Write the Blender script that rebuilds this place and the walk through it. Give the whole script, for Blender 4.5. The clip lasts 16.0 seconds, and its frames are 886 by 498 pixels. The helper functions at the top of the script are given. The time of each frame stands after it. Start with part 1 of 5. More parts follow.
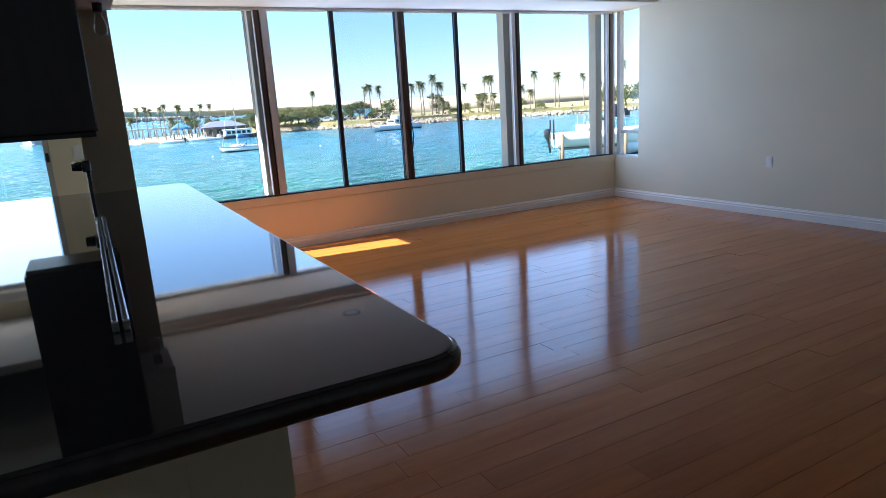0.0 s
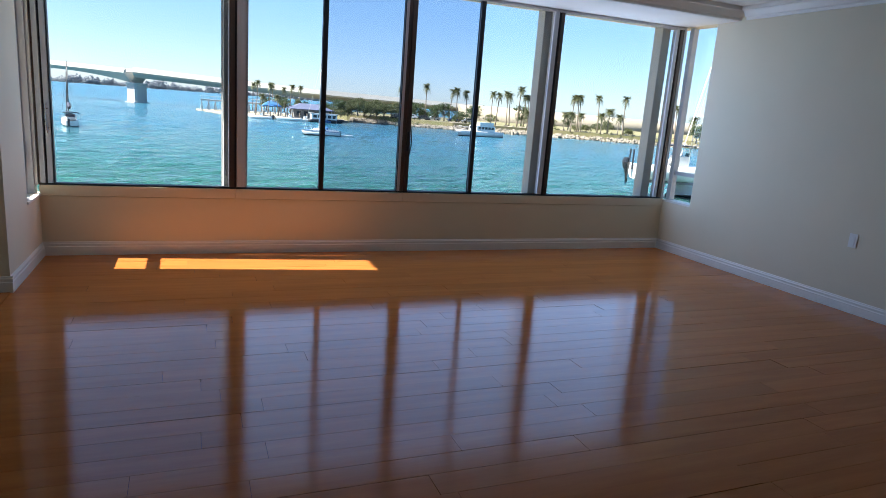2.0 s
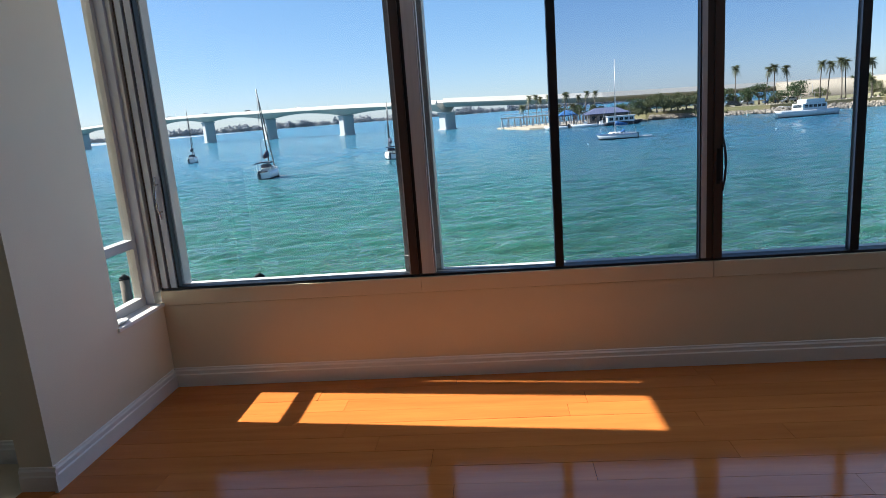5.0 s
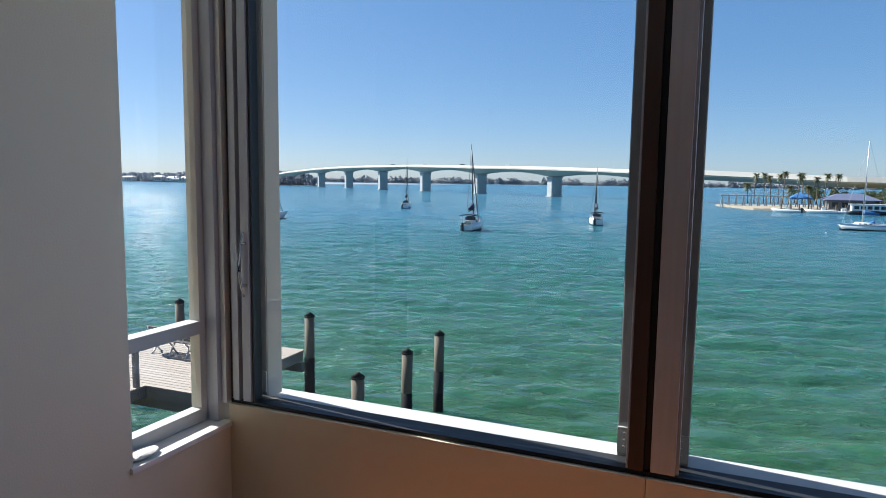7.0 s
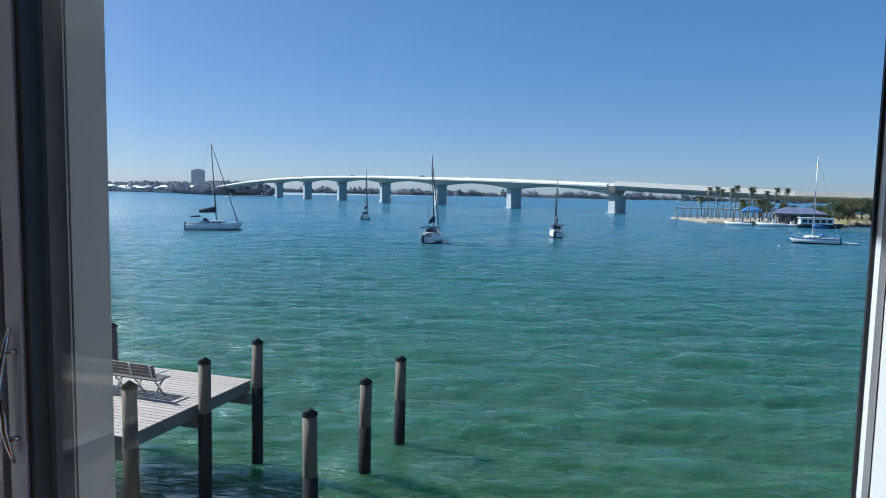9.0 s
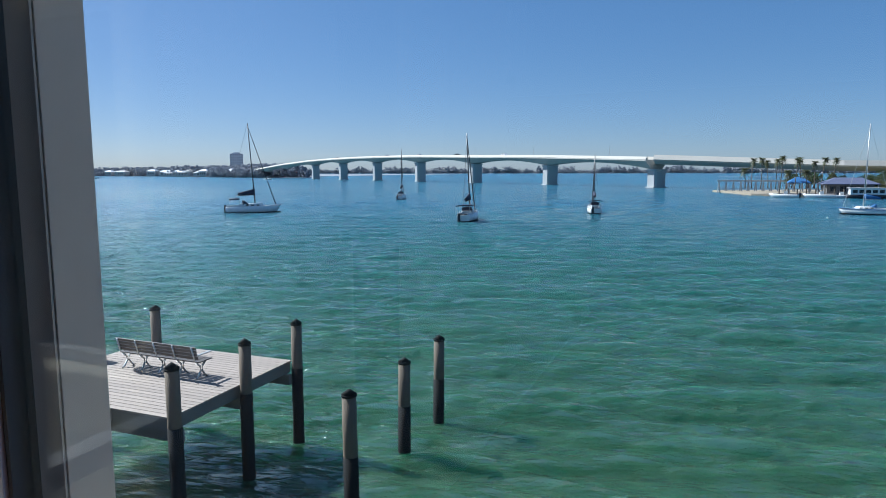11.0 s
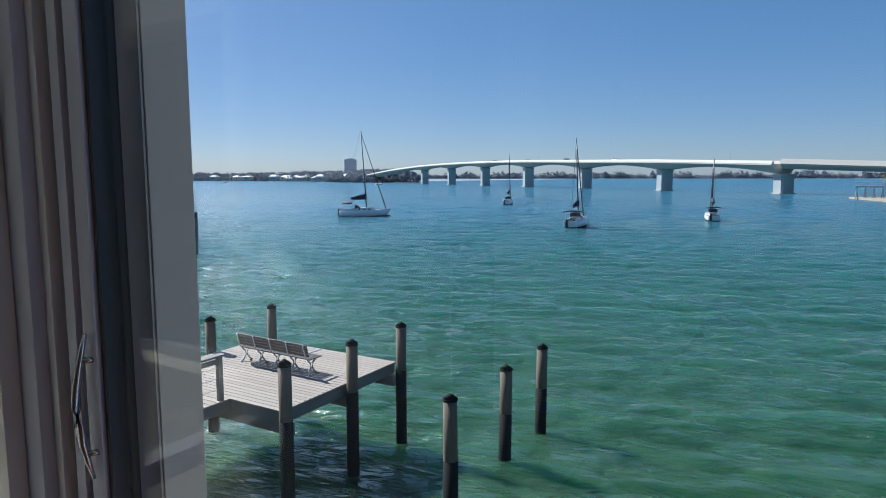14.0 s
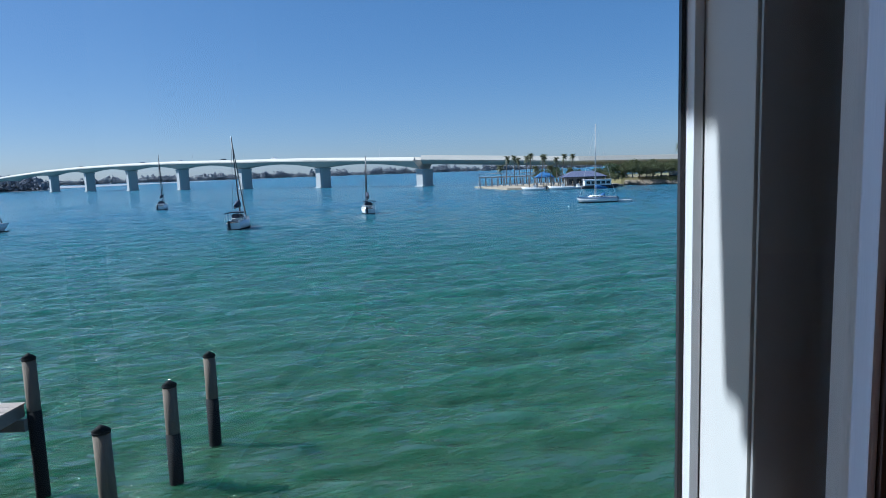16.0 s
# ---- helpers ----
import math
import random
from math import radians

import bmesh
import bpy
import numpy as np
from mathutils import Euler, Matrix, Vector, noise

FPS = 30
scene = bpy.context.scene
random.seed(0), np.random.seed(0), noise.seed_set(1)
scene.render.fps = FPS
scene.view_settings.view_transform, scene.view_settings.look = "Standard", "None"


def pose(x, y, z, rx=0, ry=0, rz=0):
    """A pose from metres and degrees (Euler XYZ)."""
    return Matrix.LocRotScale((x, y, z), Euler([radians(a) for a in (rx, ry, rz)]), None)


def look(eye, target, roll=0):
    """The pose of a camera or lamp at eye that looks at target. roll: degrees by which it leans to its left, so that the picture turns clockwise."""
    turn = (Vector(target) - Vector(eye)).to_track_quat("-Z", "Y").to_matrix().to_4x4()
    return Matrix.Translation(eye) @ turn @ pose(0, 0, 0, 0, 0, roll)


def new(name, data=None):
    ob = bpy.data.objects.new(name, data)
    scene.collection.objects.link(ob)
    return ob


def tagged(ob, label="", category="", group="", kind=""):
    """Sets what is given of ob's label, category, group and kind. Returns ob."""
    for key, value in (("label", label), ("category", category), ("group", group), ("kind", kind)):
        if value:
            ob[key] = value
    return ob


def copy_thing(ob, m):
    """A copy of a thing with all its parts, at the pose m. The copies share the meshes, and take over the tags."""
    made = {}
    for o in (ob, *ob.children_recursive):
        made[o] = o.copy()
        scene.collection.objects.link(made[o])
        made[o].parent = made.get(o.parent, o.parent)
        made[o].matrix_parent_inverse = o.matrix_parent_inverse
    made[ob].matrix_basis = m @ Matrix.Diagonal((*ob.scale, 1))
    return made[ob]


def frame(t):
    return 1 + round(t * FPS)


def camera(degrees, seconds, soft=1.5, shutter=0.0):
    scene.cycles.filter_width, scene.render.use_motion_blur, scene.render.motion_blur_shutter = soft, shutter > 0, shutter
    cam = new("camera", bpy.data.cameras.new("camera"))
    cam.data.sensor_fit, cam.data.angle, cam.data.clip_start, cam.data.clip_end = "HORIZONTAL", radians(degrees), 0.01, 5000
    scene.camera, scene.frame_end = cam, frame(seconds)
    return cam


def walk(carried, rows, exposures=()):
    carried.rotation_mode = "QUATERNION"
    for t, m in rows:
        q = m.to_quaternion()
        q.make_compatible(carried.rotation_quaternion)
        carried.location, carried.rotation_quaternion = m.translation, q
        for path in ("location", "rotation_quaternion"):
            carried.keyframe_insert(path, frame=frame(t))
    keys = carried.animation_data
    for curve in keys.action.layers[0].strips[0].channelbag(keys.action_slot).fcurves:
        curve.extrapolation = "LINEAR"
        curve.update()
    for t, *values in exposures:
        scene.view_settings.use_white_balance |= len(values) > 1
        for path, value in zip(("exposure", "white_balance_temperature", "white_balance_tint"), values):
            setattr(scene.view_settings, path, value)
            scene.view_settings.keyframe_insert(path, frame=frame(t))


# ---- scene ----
cam = camera(69.5, 16.0, soft=0.75)
PATH = [
    (0, (-0.201, -6.668, 1.432), (0.721, -4.951, 0.983), -3.6),
    (0.2, (-0.075, -6.634, 1.45), (0.853, -4.906, 1.062), -4.5),
    (0.5, (0.126, -6.579, 1.474), (1.137, -4.926, 0.978), -1.5),
    (1, (0.465, -6.392, 1.421), (1.763, -4.95, 0.938), 5.2),
    (1.5, (0.715, -6.124, 1.398), (1.837, -4.546, 0.899), 1.1),
    (1.8, (0.969, -5.999, 1.387), (1.825, -4.283, 0.817), 4.1),
    (2, (1.1, -5.86, 1.397), (1.839, -4.051, 0.969), 4.3),
    (2.5, (1.302, -5.485, 1.354), (1.51, -3.559, 0.855), -5.5),
    (3, (1.499, -5.11, 1.385), (1.724, -3.198, 0.846), -5.5),
    (3.5, (1.654, -4.679, 1.408), (1.435, -2.751, 0.923), -6.4),
    (3.7, (1.719, -4.506, 1.415), (1.453, -2.581, 0.943), -8.0),
    (5.8, (1.931, -2.737, 1.453), (1.756, -0.777, 1.099), -1.5),
    (6, (1.888, -2.601, 1.466), (1.576, -0.655, 1.125), -0.8),
    (6.5, (1.809, -2.194, 1.460), (1.131, -0.339, 1.148), 0.8),
    (7, (1.608, -1.832, 1.403), (0.847, 0.006, 1.195), 0.8),
    (7.5, (1.408, -1.526, 1.446), (0.682, 0.328, 1.257), 0.4),
    (8, (1.236, -1.183, 1.439), (0.390, 0.627, 1.355), 2.5),
    (8.5, (1.147, -0.912, 1.453), (0.492, 0.973, 1.32), 1.6),
    (10.8, (1.052, -0.612, 1.456), (0.394, 1.261, 1.216), 0.1),
    (11, (1.031, -0.582, 1.437), (0.283, 1.257, 1.198), -0.1),
    (11.5, (0.952, -0.579, 1.446), (-0.05, 1.138, 1.233), 0.1),
    (12, (0.951, -0.568, 1.43), (-0.219, 1.041, 1.222), 0.3),
    (12.5, (0.958, -0.576, 1.435), (-0.357, 0.917, 1.227), 0.4),
    (13, (0.967, -0.573, 1.434), (-0.419, 0.856, 1.24), -0.1),
    (13.5, (0.976, -0.562, 1.434), (-0.357, 0.913, 1.225), -0.7),
    (14, (1.062, -0.542, 1.457), (0.017, 1.149, 1.234), -0.1),
    (14.5, (1.031, -0.461, 1.405), (0.267, 1.374, 1.185), -1.4),
    (15, (1.024, -0.42, 1.42), (0.479, 1.491, 1.196), -1.8),
    (15.5, (1.096, -0.471, 1.430), (0.689, 1.474, 1.199), -1.2),
    (15.6, (1.103, -0.479, 1.419), (0.752, 1.479, 1.206), 0.5),
    (16, (1.168, -0.407, 1.364), (1.086, 1.576, 1.121), -2.0),
]
walk(cam, [(t, look(eye, aim, roll)) for t, eye, aim, roll in PATH],
     exposures=[(0.0, 2.7, 6100, 12), (0.5, 2.56, 6100, 12), (1.0, 2.8, 6150, 12), (1.5, 2.5, 6150, 12), (2.1, 2.14, 6100, 12), (2.6, 1.85, 6050, 12), (3.0, 2.0, 6100, 12),
                (3.7, 1.84, 6050, 12), (5.8, 1.66, 5950, 12), (7.0, 1.36, 5850, 12), (8.5, 1.04, 5350, 12), (10.8, 0.95, 5400, 12), (12.6, 1.02, 5700, 12), (14.0, 0.93, 5550, 12), (16.0, 0.9, 5200, 12)])

# ---- world and sun ----
SUN = Vector((-1.0, 0.11, 0.93)).normalized()
world = bpy.data.worlds.new("sky")
scene.world = world
world.use_nodes = True
wn = world.node_tree
sky = wn.nodes.new("ShaderNodeTexSky")
sky.sky_type = "NISHITA"
sky.sun_disc = False
sky.sun_elevation = math.asin(SUN.z)
sky.sun_rotation = math.atan2(SUN.x, SUN.y)
sky.air_density, sky.dust_density, sky.ozone_density = 1.0, 5.0, 4.2
sky.altitude = 2500
haze = wn.nodes.new("ShaderNodeGamma")
haze.inputs["Gamma"].default_value = 0.55
tone = wn.nodes.new("ShaderNodeHueSaturation")
tone.inputs["Saturation"].default_value = 1.5
wn.nodes["Background"].inputs["Strength"].default_value = 0.112
wn.links.new(sky.outputs["Color"], haze.inputs["Color"])
wn.links.new(haze.outputs["Color"], tone.inputs["Color"])
wn.links.new(tone.outputs["Color"], wn.nodes["Background"].inputs["Color"])
sun = new("sun", bpy.data.lights.new("sun", "SUN"))
sun.data.energy, sun.data.angle, sun.data.color = 5.0, radians(0.53), (1.0, 0.95, 0.83)
sun.matrix_world = look(SUN * 60, (0, 0, 0))

# daylight standing in each glazed opening
for x0, x1, glow in ((0.12, 1.43, 0.14), (1.58, 2.21, 0.38), (2.27, 2.95, 0.36), (3.08, 3.71, 0.40), (3.76, 4.50, 0.42), (4.63, 6.02, 0.43)):
    lamp = new("window_daylight", bpy.data.lights.new("window_daylight", "AREA"))
    lamp.data.shape, lamp.data.size, lamp.data.size_y = "RECTANGLE", x1 - x0, 1.80
    lamp.data.energy = math.pi * (x1 - x0) * 1.80 * glow
    lamp.data.color = (0.37, 0.585, 1.0)
    lamp.matrix_world = pose((x0 + x1) / 2, 0.024, 1.506, -90, 0, 0)
lamp = new("window_daylight", bpy.data.lights.new("window_daylight", "AREA"))
lamp.data.shape, lamp.data.size, lamp.data.size_y = "RECTANGLE", 1.34, 1.0
lamp.data.energy, lamp.data.color = math.pi * 1.34 * 0.42, (0.62, 0.78, 1.0)
lamp.matrix_world = pose(-1.18, -0.80, 1.385, -90, 0, 0)

# ---- materials ----


def mat(name, c1, c2=None, rough=0.5, metal=0.0, scale=3.0, bump=0.1, bscale=60.0, stretch=(1, 1, 1), coat=0.0, rand=0.0,
        spec=0.5, island=False, trans=0.0):
    """A surface that wanders between two colours at two sizes, with fine relief; stretch draws the grain out."""
    m = bpy.data.materials.new(name)
    m.use_nodes = True
    nt = m.node_tree
    n, ln = nt.nodes, nt.links
    p = n["Principled BSDF"]
    p.inputs["Roughness"].default_value, p.inputs["Metallic"].default_value = rough, metal
    p.inputs["Coat Weight"].default_value, p.inputs["Coat Roughness"].default_value = coat, 0.06
    p.inputs["Specular IOR Level"].default_value = spec
    p.inputs["Transmission Weight"].default_value = trans
    c2 = c2 or tuple(0.86 * v for v in c1)
    geo, mp = n.new("ShaderNodeNewGeometry"), n.new("ShaderNodeMapping")
    mp.inputs["Scale"].default_value = stretch
    ln.new(geo.outputs["Position"], mp.inputs["Vector"])
    vec = mp.outputs["Vector"]
    info = n.new("ShaderNodeObjectInfo")
    if rand:
        add, mul = n.new("ShaderNodeVectorMath"), n.new("ShaderNodeVectorMath")
        mul.operation = "SCALE"
        mul.inputs[0].default_value = (7.3, 3.1, 5.7)
        ln.new(info.outputs["Random"], mul.inputs["Scale"])
        ln.new(vec, add.inputs[0]), ln.new(mul.outputs[0], add.inputs[1])
        vec = add.outputs[0]
    big, fine = n.new("ShaderNodeTexNoise"), n.new("ShaderNodeTexNoise")
    for tex, s, d in ((big, scale, 4.0), (fine, bscale, 5.0)):
        tex.inputs["Scale"].default_value, tex.inputs["Detail"].default_value = s, d
        ln.new(vec, tex.inputs["Vector"])
    mix = n.new("ShaderNodeMix")
    mix.data_type = "RGBA"
    mix.inputs["A"].default_value, mix.inputs["B"].default_value = (*c1, 1), (*c2, 1)
    both = n.new("ShaderNodeMath")
    both.operation = "MULTIPLY_ADD"
    both.inputs[1].default_value = 0.35
    ln.new(fine.outputs["Fac"], both.inputs[0])
    ram = n.new("ShaderNodeMapRange")
    ram.inputs["From Min"].default_value, ram.inputs["From Max"].default_value = 0.3, 0.7
    ram.inputs["To Max"].default_value = 0.75
    ln.new(big.outputs["Fac"], ram.inputs["Value"])
    ln.new(ram.outputs["Result"], both.inputs[2])
    ln.new(both.outputs[0], mix.inputs["Factor"])
    col = mix.outputs["Result"]
    if rand or island:
        hsv, rr = n.new("ShaderNodeHueSaturation"), n.new("ShaderNodeMapRange")
        k = rand or 0.3
        rr.inputs["To Min"].default_value, rr.inputs["To Max"].default_value = 1 - k, 1 + k
        ln.new(geo.outputs["Random Per Island"] if island else info.outputs["Random"], rr.inputs["Value"])
        ln.new(rr.outputs["Result"], hsv.inputs["Value"])
        ln.new(col, hsv.inputs["Color"])
        col = hsv.outputs["Color"]
    ln.new(col, p.inputs["Base Color"])
    if bump:
        b = n.new("ShaderNodeBump")
        b.inputs["Strength"].default_value, b.inputs["Distance"].default_value = bump, 0.01
        ln.new(fine.outputs["Fac"], b.inputs["Height"])
        ln.new(b.outputs["Normal"], p.inputs["Normal"])
    return m


def glass_mat(name, tint):
    m = bpy.data.materials.new(name)
    m.use_nodes = True
    n, ln = m.node_tree.nodes, m.node_tree.links
    n.remove(n["Principled BSDF"])
    clear, gloss, fr, mix = (n.new("ShaderNodeBsdfTransparent"), n.new("ShaderNodeBsdfGlossy"), n.new("ShaderNodeLayerWeight"),
                             n.new("ShaderNodeMixShader"))
    steep, share = n.new("ShaderNodeMath"), n.new("ShaderNodeMath")
    steep.operation, share.operation = "POWER", "MULTIPLY_ADD"
    steep.inputs[1].default_value, share.inputs[1].default_value, share.inputs[2].default_value = 5.0, 0.6, 0.03
    clear.inputs["Color"].default_value = (*tint, 1)
    gloss.inputs["Roughness"].default_value = 0.0
    fr.inputs["Blend"].default_value = 0.5
    ln.new(fr.outputs["Facing"], steep.inputs[0]), ln.new(steep.outputs[0], share.inputs[0]), ln.new(share.outputs[0], mix.inputs["Fac"])
    ln.new(clear.outputs[0], mix.inputs[1]), ln.new(gloss.outputs[0], mix.inputs[2])
    ln.new(mix.outputs[0], n["Material Output"].inputs["Surface"])
    return m


def water_mat():
    m = bpy.data.materials.new("bay_water")
    m.use_nodes = True
    n, ln = m.node_tree.nodes, m.node_tree.links
    p = n["Principled BSDF"]
    p.inputs["Roughness"].default_value, p.inputs["IOR"].default_value = 0.12, 1.33
    p.inputs["Subsurface Weight"].default_value, p.inputs["Subsurface Scale"].default_value = 0.85, 4.0
    p.inputs["Subsurface Radius"].default_value = (0.6, 1.4, 1.3)
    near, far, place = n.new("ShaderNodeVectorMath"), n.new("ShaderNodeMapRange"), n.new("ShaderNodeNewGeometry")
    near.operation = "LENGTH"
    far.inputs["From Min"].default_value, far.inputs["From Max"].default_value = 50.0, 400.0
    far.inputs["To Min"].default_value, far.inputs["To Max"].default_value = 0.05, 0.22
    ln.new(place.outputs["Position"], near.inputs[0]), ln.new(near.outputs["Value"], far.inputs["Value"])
    ln.new(far.outputs["Result"], p.inputs["Roughness"])
    geo, turn, mp = n.new("ShaderNodeNewGeometry"), n.new("ShaderNodeMapping"), n.new("ShaderNodeMapping")
    turn.inputs["Rotation"].default_value = (0, 0, radians(-14))
    mp.inputs["Scale"].default_value = (0.38, 1.0, 1.0)
    ln.new(geo.outputs["Position"], turn.inputs["Vector"]), ln.new(turn.outputs["Vector"], mp.inputs["Vector"])
    height = None
    for s, w in ((0.18, 0.62), (0.55, 0.58), (1.7, 0.46), (4.6, 0.22)):
        t = n.new("ShaderNodeTexNoise")
        t.inputs["Scale"].default_value, t.inputs["Detail"].default_value = s, 3.0
        ln.new(mp.outputs["Vector"], t.inputs["Vector"])
        a = n.new("ShaderNodeMath")
        a.operation = "MULTIPLY_ADD"
        a.inputs[1].default_value = w
        ln.new(t.outputs["Fac"], a.inputs[0])
        if height:
            ln.new(height, a.inputs[2])
        else:
            a.inputs[2].default_value = 0
        height = a.outputs[0]
    b = n.new("ShaderNodeBump")
    b.inputs["Strength"].default_value, b.inputs["Distance"].default_value = 1.0, 1.2
    ln.new(height, b.inputs["Height"]), ln.new(b.outputs["Normal"], p.inputs["Normal"])
    patch, mix = n.new("ShaderNodeTexNoise"), n.new("ShaderNodeMix")
    patch.inputs["Scale"].default_value = 0.06
    ln.new(mp.outputs["Vector"], patch.inputs["Vector"])
    mix.data_type = "RGBA"
    mix.inputs["A"].default_value, mix.inputs["B"].default_value = (0.030, 0.072, 0.033, 1), (0.025, 0.080, 0.050, 1)
    # sky reflection on distant chop is painted in as a bluer base colour
    far_sky, reach = n.new("ShaderNodeMix"), n.new("ShaderNodeMapRange")
    far_sky.data_type = "RGBA"
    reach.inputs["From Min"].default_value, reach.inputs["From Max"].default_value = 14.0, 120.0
    far_sky.inputs["B"].default_value = (0.028, 0.108, 0.162, 1)
    ln.new(near.outputs["Value"], reach.inputs["Value"]), ln.new(reach.outputs["Result"], far_sky.inputs["Factor"])
    ln.new(patch.outputs["Fac"], mix.inputs["Factor"]), ln.new(mix.outputs["Result"], far_sky.inputs["A"])
    ln.new(far_sky.outputs["Result"], p.inputs["Base Color"])
    return m


def leafy(m, share=0.35):
    """Lets light through thin leaves."""
    n, ln = m.node_tree.nodes, m.node_tree.links
    p, out = n["Principled BSDF"], n["Material Output"]
    thin, mix = n.new("ShaderNodeBsdfTranslucent"), n.new("ShaderNodeMixShader")
    mix.inputs["Fac"].default_value = share
    ln.new(p.inputs["Base Color"].links[0].from_socket, thin.inputs["Color"])
    ln.new(p.outputs[0], mix.inputs[1]), ln.new(thin.outputs[0], mix.inputs[2])
    ln.new(mix.outputs[0], out.inputs["Surface"])
    return m


WALL = mat("greige_wall_paint", (0.74, 0.66, 0.49), (0.68, 0.605, 0.45), 0.75, scale=1.2, bump=0.12, bscale=180)
CEIL = mat("ceiling_paint", (0.80, 0.77, 0.71), (0.76, 0.73, 0.67), 0.8, bump=0.1, bscale=150)
TRIM = mat("white_trim_paint", (0.80, 0.77, 0.71), (0.74, 0.71, 0.66), 0.4, scale=2, bump=0.05)
WOOD = mat("red_brown_hardwood", (0.50, 0.163, 0.034), (0.39, 0.117, 0.025), 0.08, scale=2.0, bump=0.03, bscale=16, stretch=(0.8, 9, 1),
           rand=0.08, spec=0.19)
UNDER = mat("dark_subfloor", (0.05, 0.02, 0.01), rough=0.7)
TILE = mat("beige_floor_tile", (0.62, 0.53, 0.38), (0.54, 0.45, 0.32), 0.35, scale=5)
# black raised a little: lens veil is put into the colour
GRANITE = mat("polished_black_granite", (0.020, 0.020, 0.023), (0.038, 0.036, 0.037), 0.03, scale=30, bump=0.0, bscale=220, spec=0.62)
ALU = mat("mill_aluminium", (0.60, 0.61, 0.63), (0.48, 0.49, 0.51), 0.42, 0.1, scale=6, bump=0.05, stretch=(6, 6, 0.3))
BRONZE = mat("dark_bronze_aluminium", (0.10, 0.07, 0.055), (0.075, 0.052, 0.042), 0.38, 0.25, scale=5, bump=0.04, stretch=(6, 6, 0.3))
# blue of the skylight on the jambs is mixed into this grey
JAMBGREY = mat("skylit_grey_aluminium", (0.46, 0.49, 0.58), (0.38, 0.405, 0.48), 0.4, 0.05, scale=5, bump=0.05, stretch=(6, 6, 0.3))
GASKET = mat("black_gasket", (0.012, 0.012, 0.014), rough=0.6)
WHITE = mat("white_powder_coat", (0.47, 0.465, 0.45), (0.42, 0.415, 0.40), 0.45, scale=4, bump=0.04)
PLATE = mat("white_plastic", (0.82, 0.80, 0.76), rough=0.35, bump=0.0)
SLOT = mat("dark_slot", (0.03, 0.03, 0.03), rough=0.6, bump=0)
GLASS = glass_mat("clear_glass", (0.96, 0.98, 0.98))
SCREEN = glass_mat("screened_glass", (0.80, 0.83, 0.87))
PLATEGREY = mat("grey_track", (0.34, 0.34, 0.34), (0.28, 0.285, 0.29), 0.5, 0.2, scale=4, bump=0.03)
STEEL = mat("brushed_steel", (0.55, 0.55, 0.56), (0.42, 0.42, 0.43), 0.25, 1.0, scale=8, bump=0.03, stretch=(1, 14, 14))
BLACKGLOSS = mat("black_enamel", (0.012, 0.013, 0.016), (0.02, 0.02, 0.024), 0.12, bump=0.0, coat=0.4)
# veiling glare is painted in as a lighter, bluish black
ESPRESSO = mat("dark_cabinet_laminate", (0.038, 0.040, 0.050), (0.048, 0.049, 0.058), 0.25, bump=0.03, stretch=(8, 8, 0.6))
BULB = glass_mat("bulb_glass", (0.93, 0.92, 0.9))
SHELL = mat("pale_stone", (0.72, 0.70, 0.64), (0.55, 0.52, 0.46), 0.5, scale=30, bump=0.2)
WATER = water_mat()
PATIO = mat("pebble_patio", (0.46, 0.345, 0.245), (0.33, 0.245, 0.175), 0.85, scale=28, bump=0.9, bscale=60)
CAP = mat("buff_concrete", (0.46, 0.345, 0.22), (0.39, 0.295, 0.19), 0.8, scale=1.2, bump=0.25, bscale=30)
SEAWALL = mat("wet_concrete", (0.22, 0.20, 0.16), (0.12, 0.11, 0.09), 0.8, bump=0.4, bscale=12)
DECKING = mat("weathered_decking", (0.33, 0.27, 0.225), (0.26, 0.215, 0.18), 0.75, scale=4, bump=0.2, bscale=30, stretch=(1, 8, 1), rand=0.1)
TIMBER = mat("weathered_piling", (0.165, 0.125, 0.085), (0.10, 0.078, 0.056), 0.8, scale=5, bump=0.5, bscale=18, stretch=(3, 3, 0.5), rand=0.15)
WRAP = mat("black_pile_wrap", (0.012, 0.012, 0.012), (0.020, 0.020, 0.019), 0.8, bump=0.2, spec=0.15)
GREYWOOD = mat("grey_painted_timber", (0.20, 0.185, 0.175), (0.15, 0.14, 0.13), 0.65, scale=5, bump=0.2, bscale=25)
SLATS = mat("dark_bench_slat", (0.06, 0.05, 0.045), (0.09, 0.075, 0.065), 0.5, bump=0.1, stretch=(1, 8, 8))
GALV = mat("galvanised_metal", (0.55, 0.55, 0.53), (0.43, 0.43, 0.42), 0.4, 0.6, scale=8, bump=0.05)
HULL = mat("white_gelcoat", (0.78, 0.77, 0.74), (0.70, 0.69, 0.66), 0.25, scale=0.8, bump=0.02)
NAVY = mat("navy_canvas", (0.015, 0.02, 0.045), (0.02, 0.025, 0.05), 0.8, bump=0.2)
BLUE = mat("bright_blue_canvas", (0.03, 0.14, 0.33), (0.03, 0.11, 0.27), 0.7, bump=0.2)
STRIPE = mat("dark_bottom_paint", (0.02, 0.022, 0.03), rough=0.5)
SPAR = mat("dark_spar", (0.05, 0.048, 0.05), (0.09, 0.085, 0.085), 0.4, 0.3)
PALESPAR = mat("pale_spar", (0.55, 0.54, 0.52), rough=0.4, metal=0.3)
DARKGLASS = mat("dark_glazing", (0.02, 0.028, 0.035), rough=0.08, bump=0)
CONCRETE = mat("pale_bridge_concrete", (0.50, 0.465, 0.405), (0.44, 0.41, 0.36), 0.85, scale=0.1, bump=0.1, bscale=1.5)
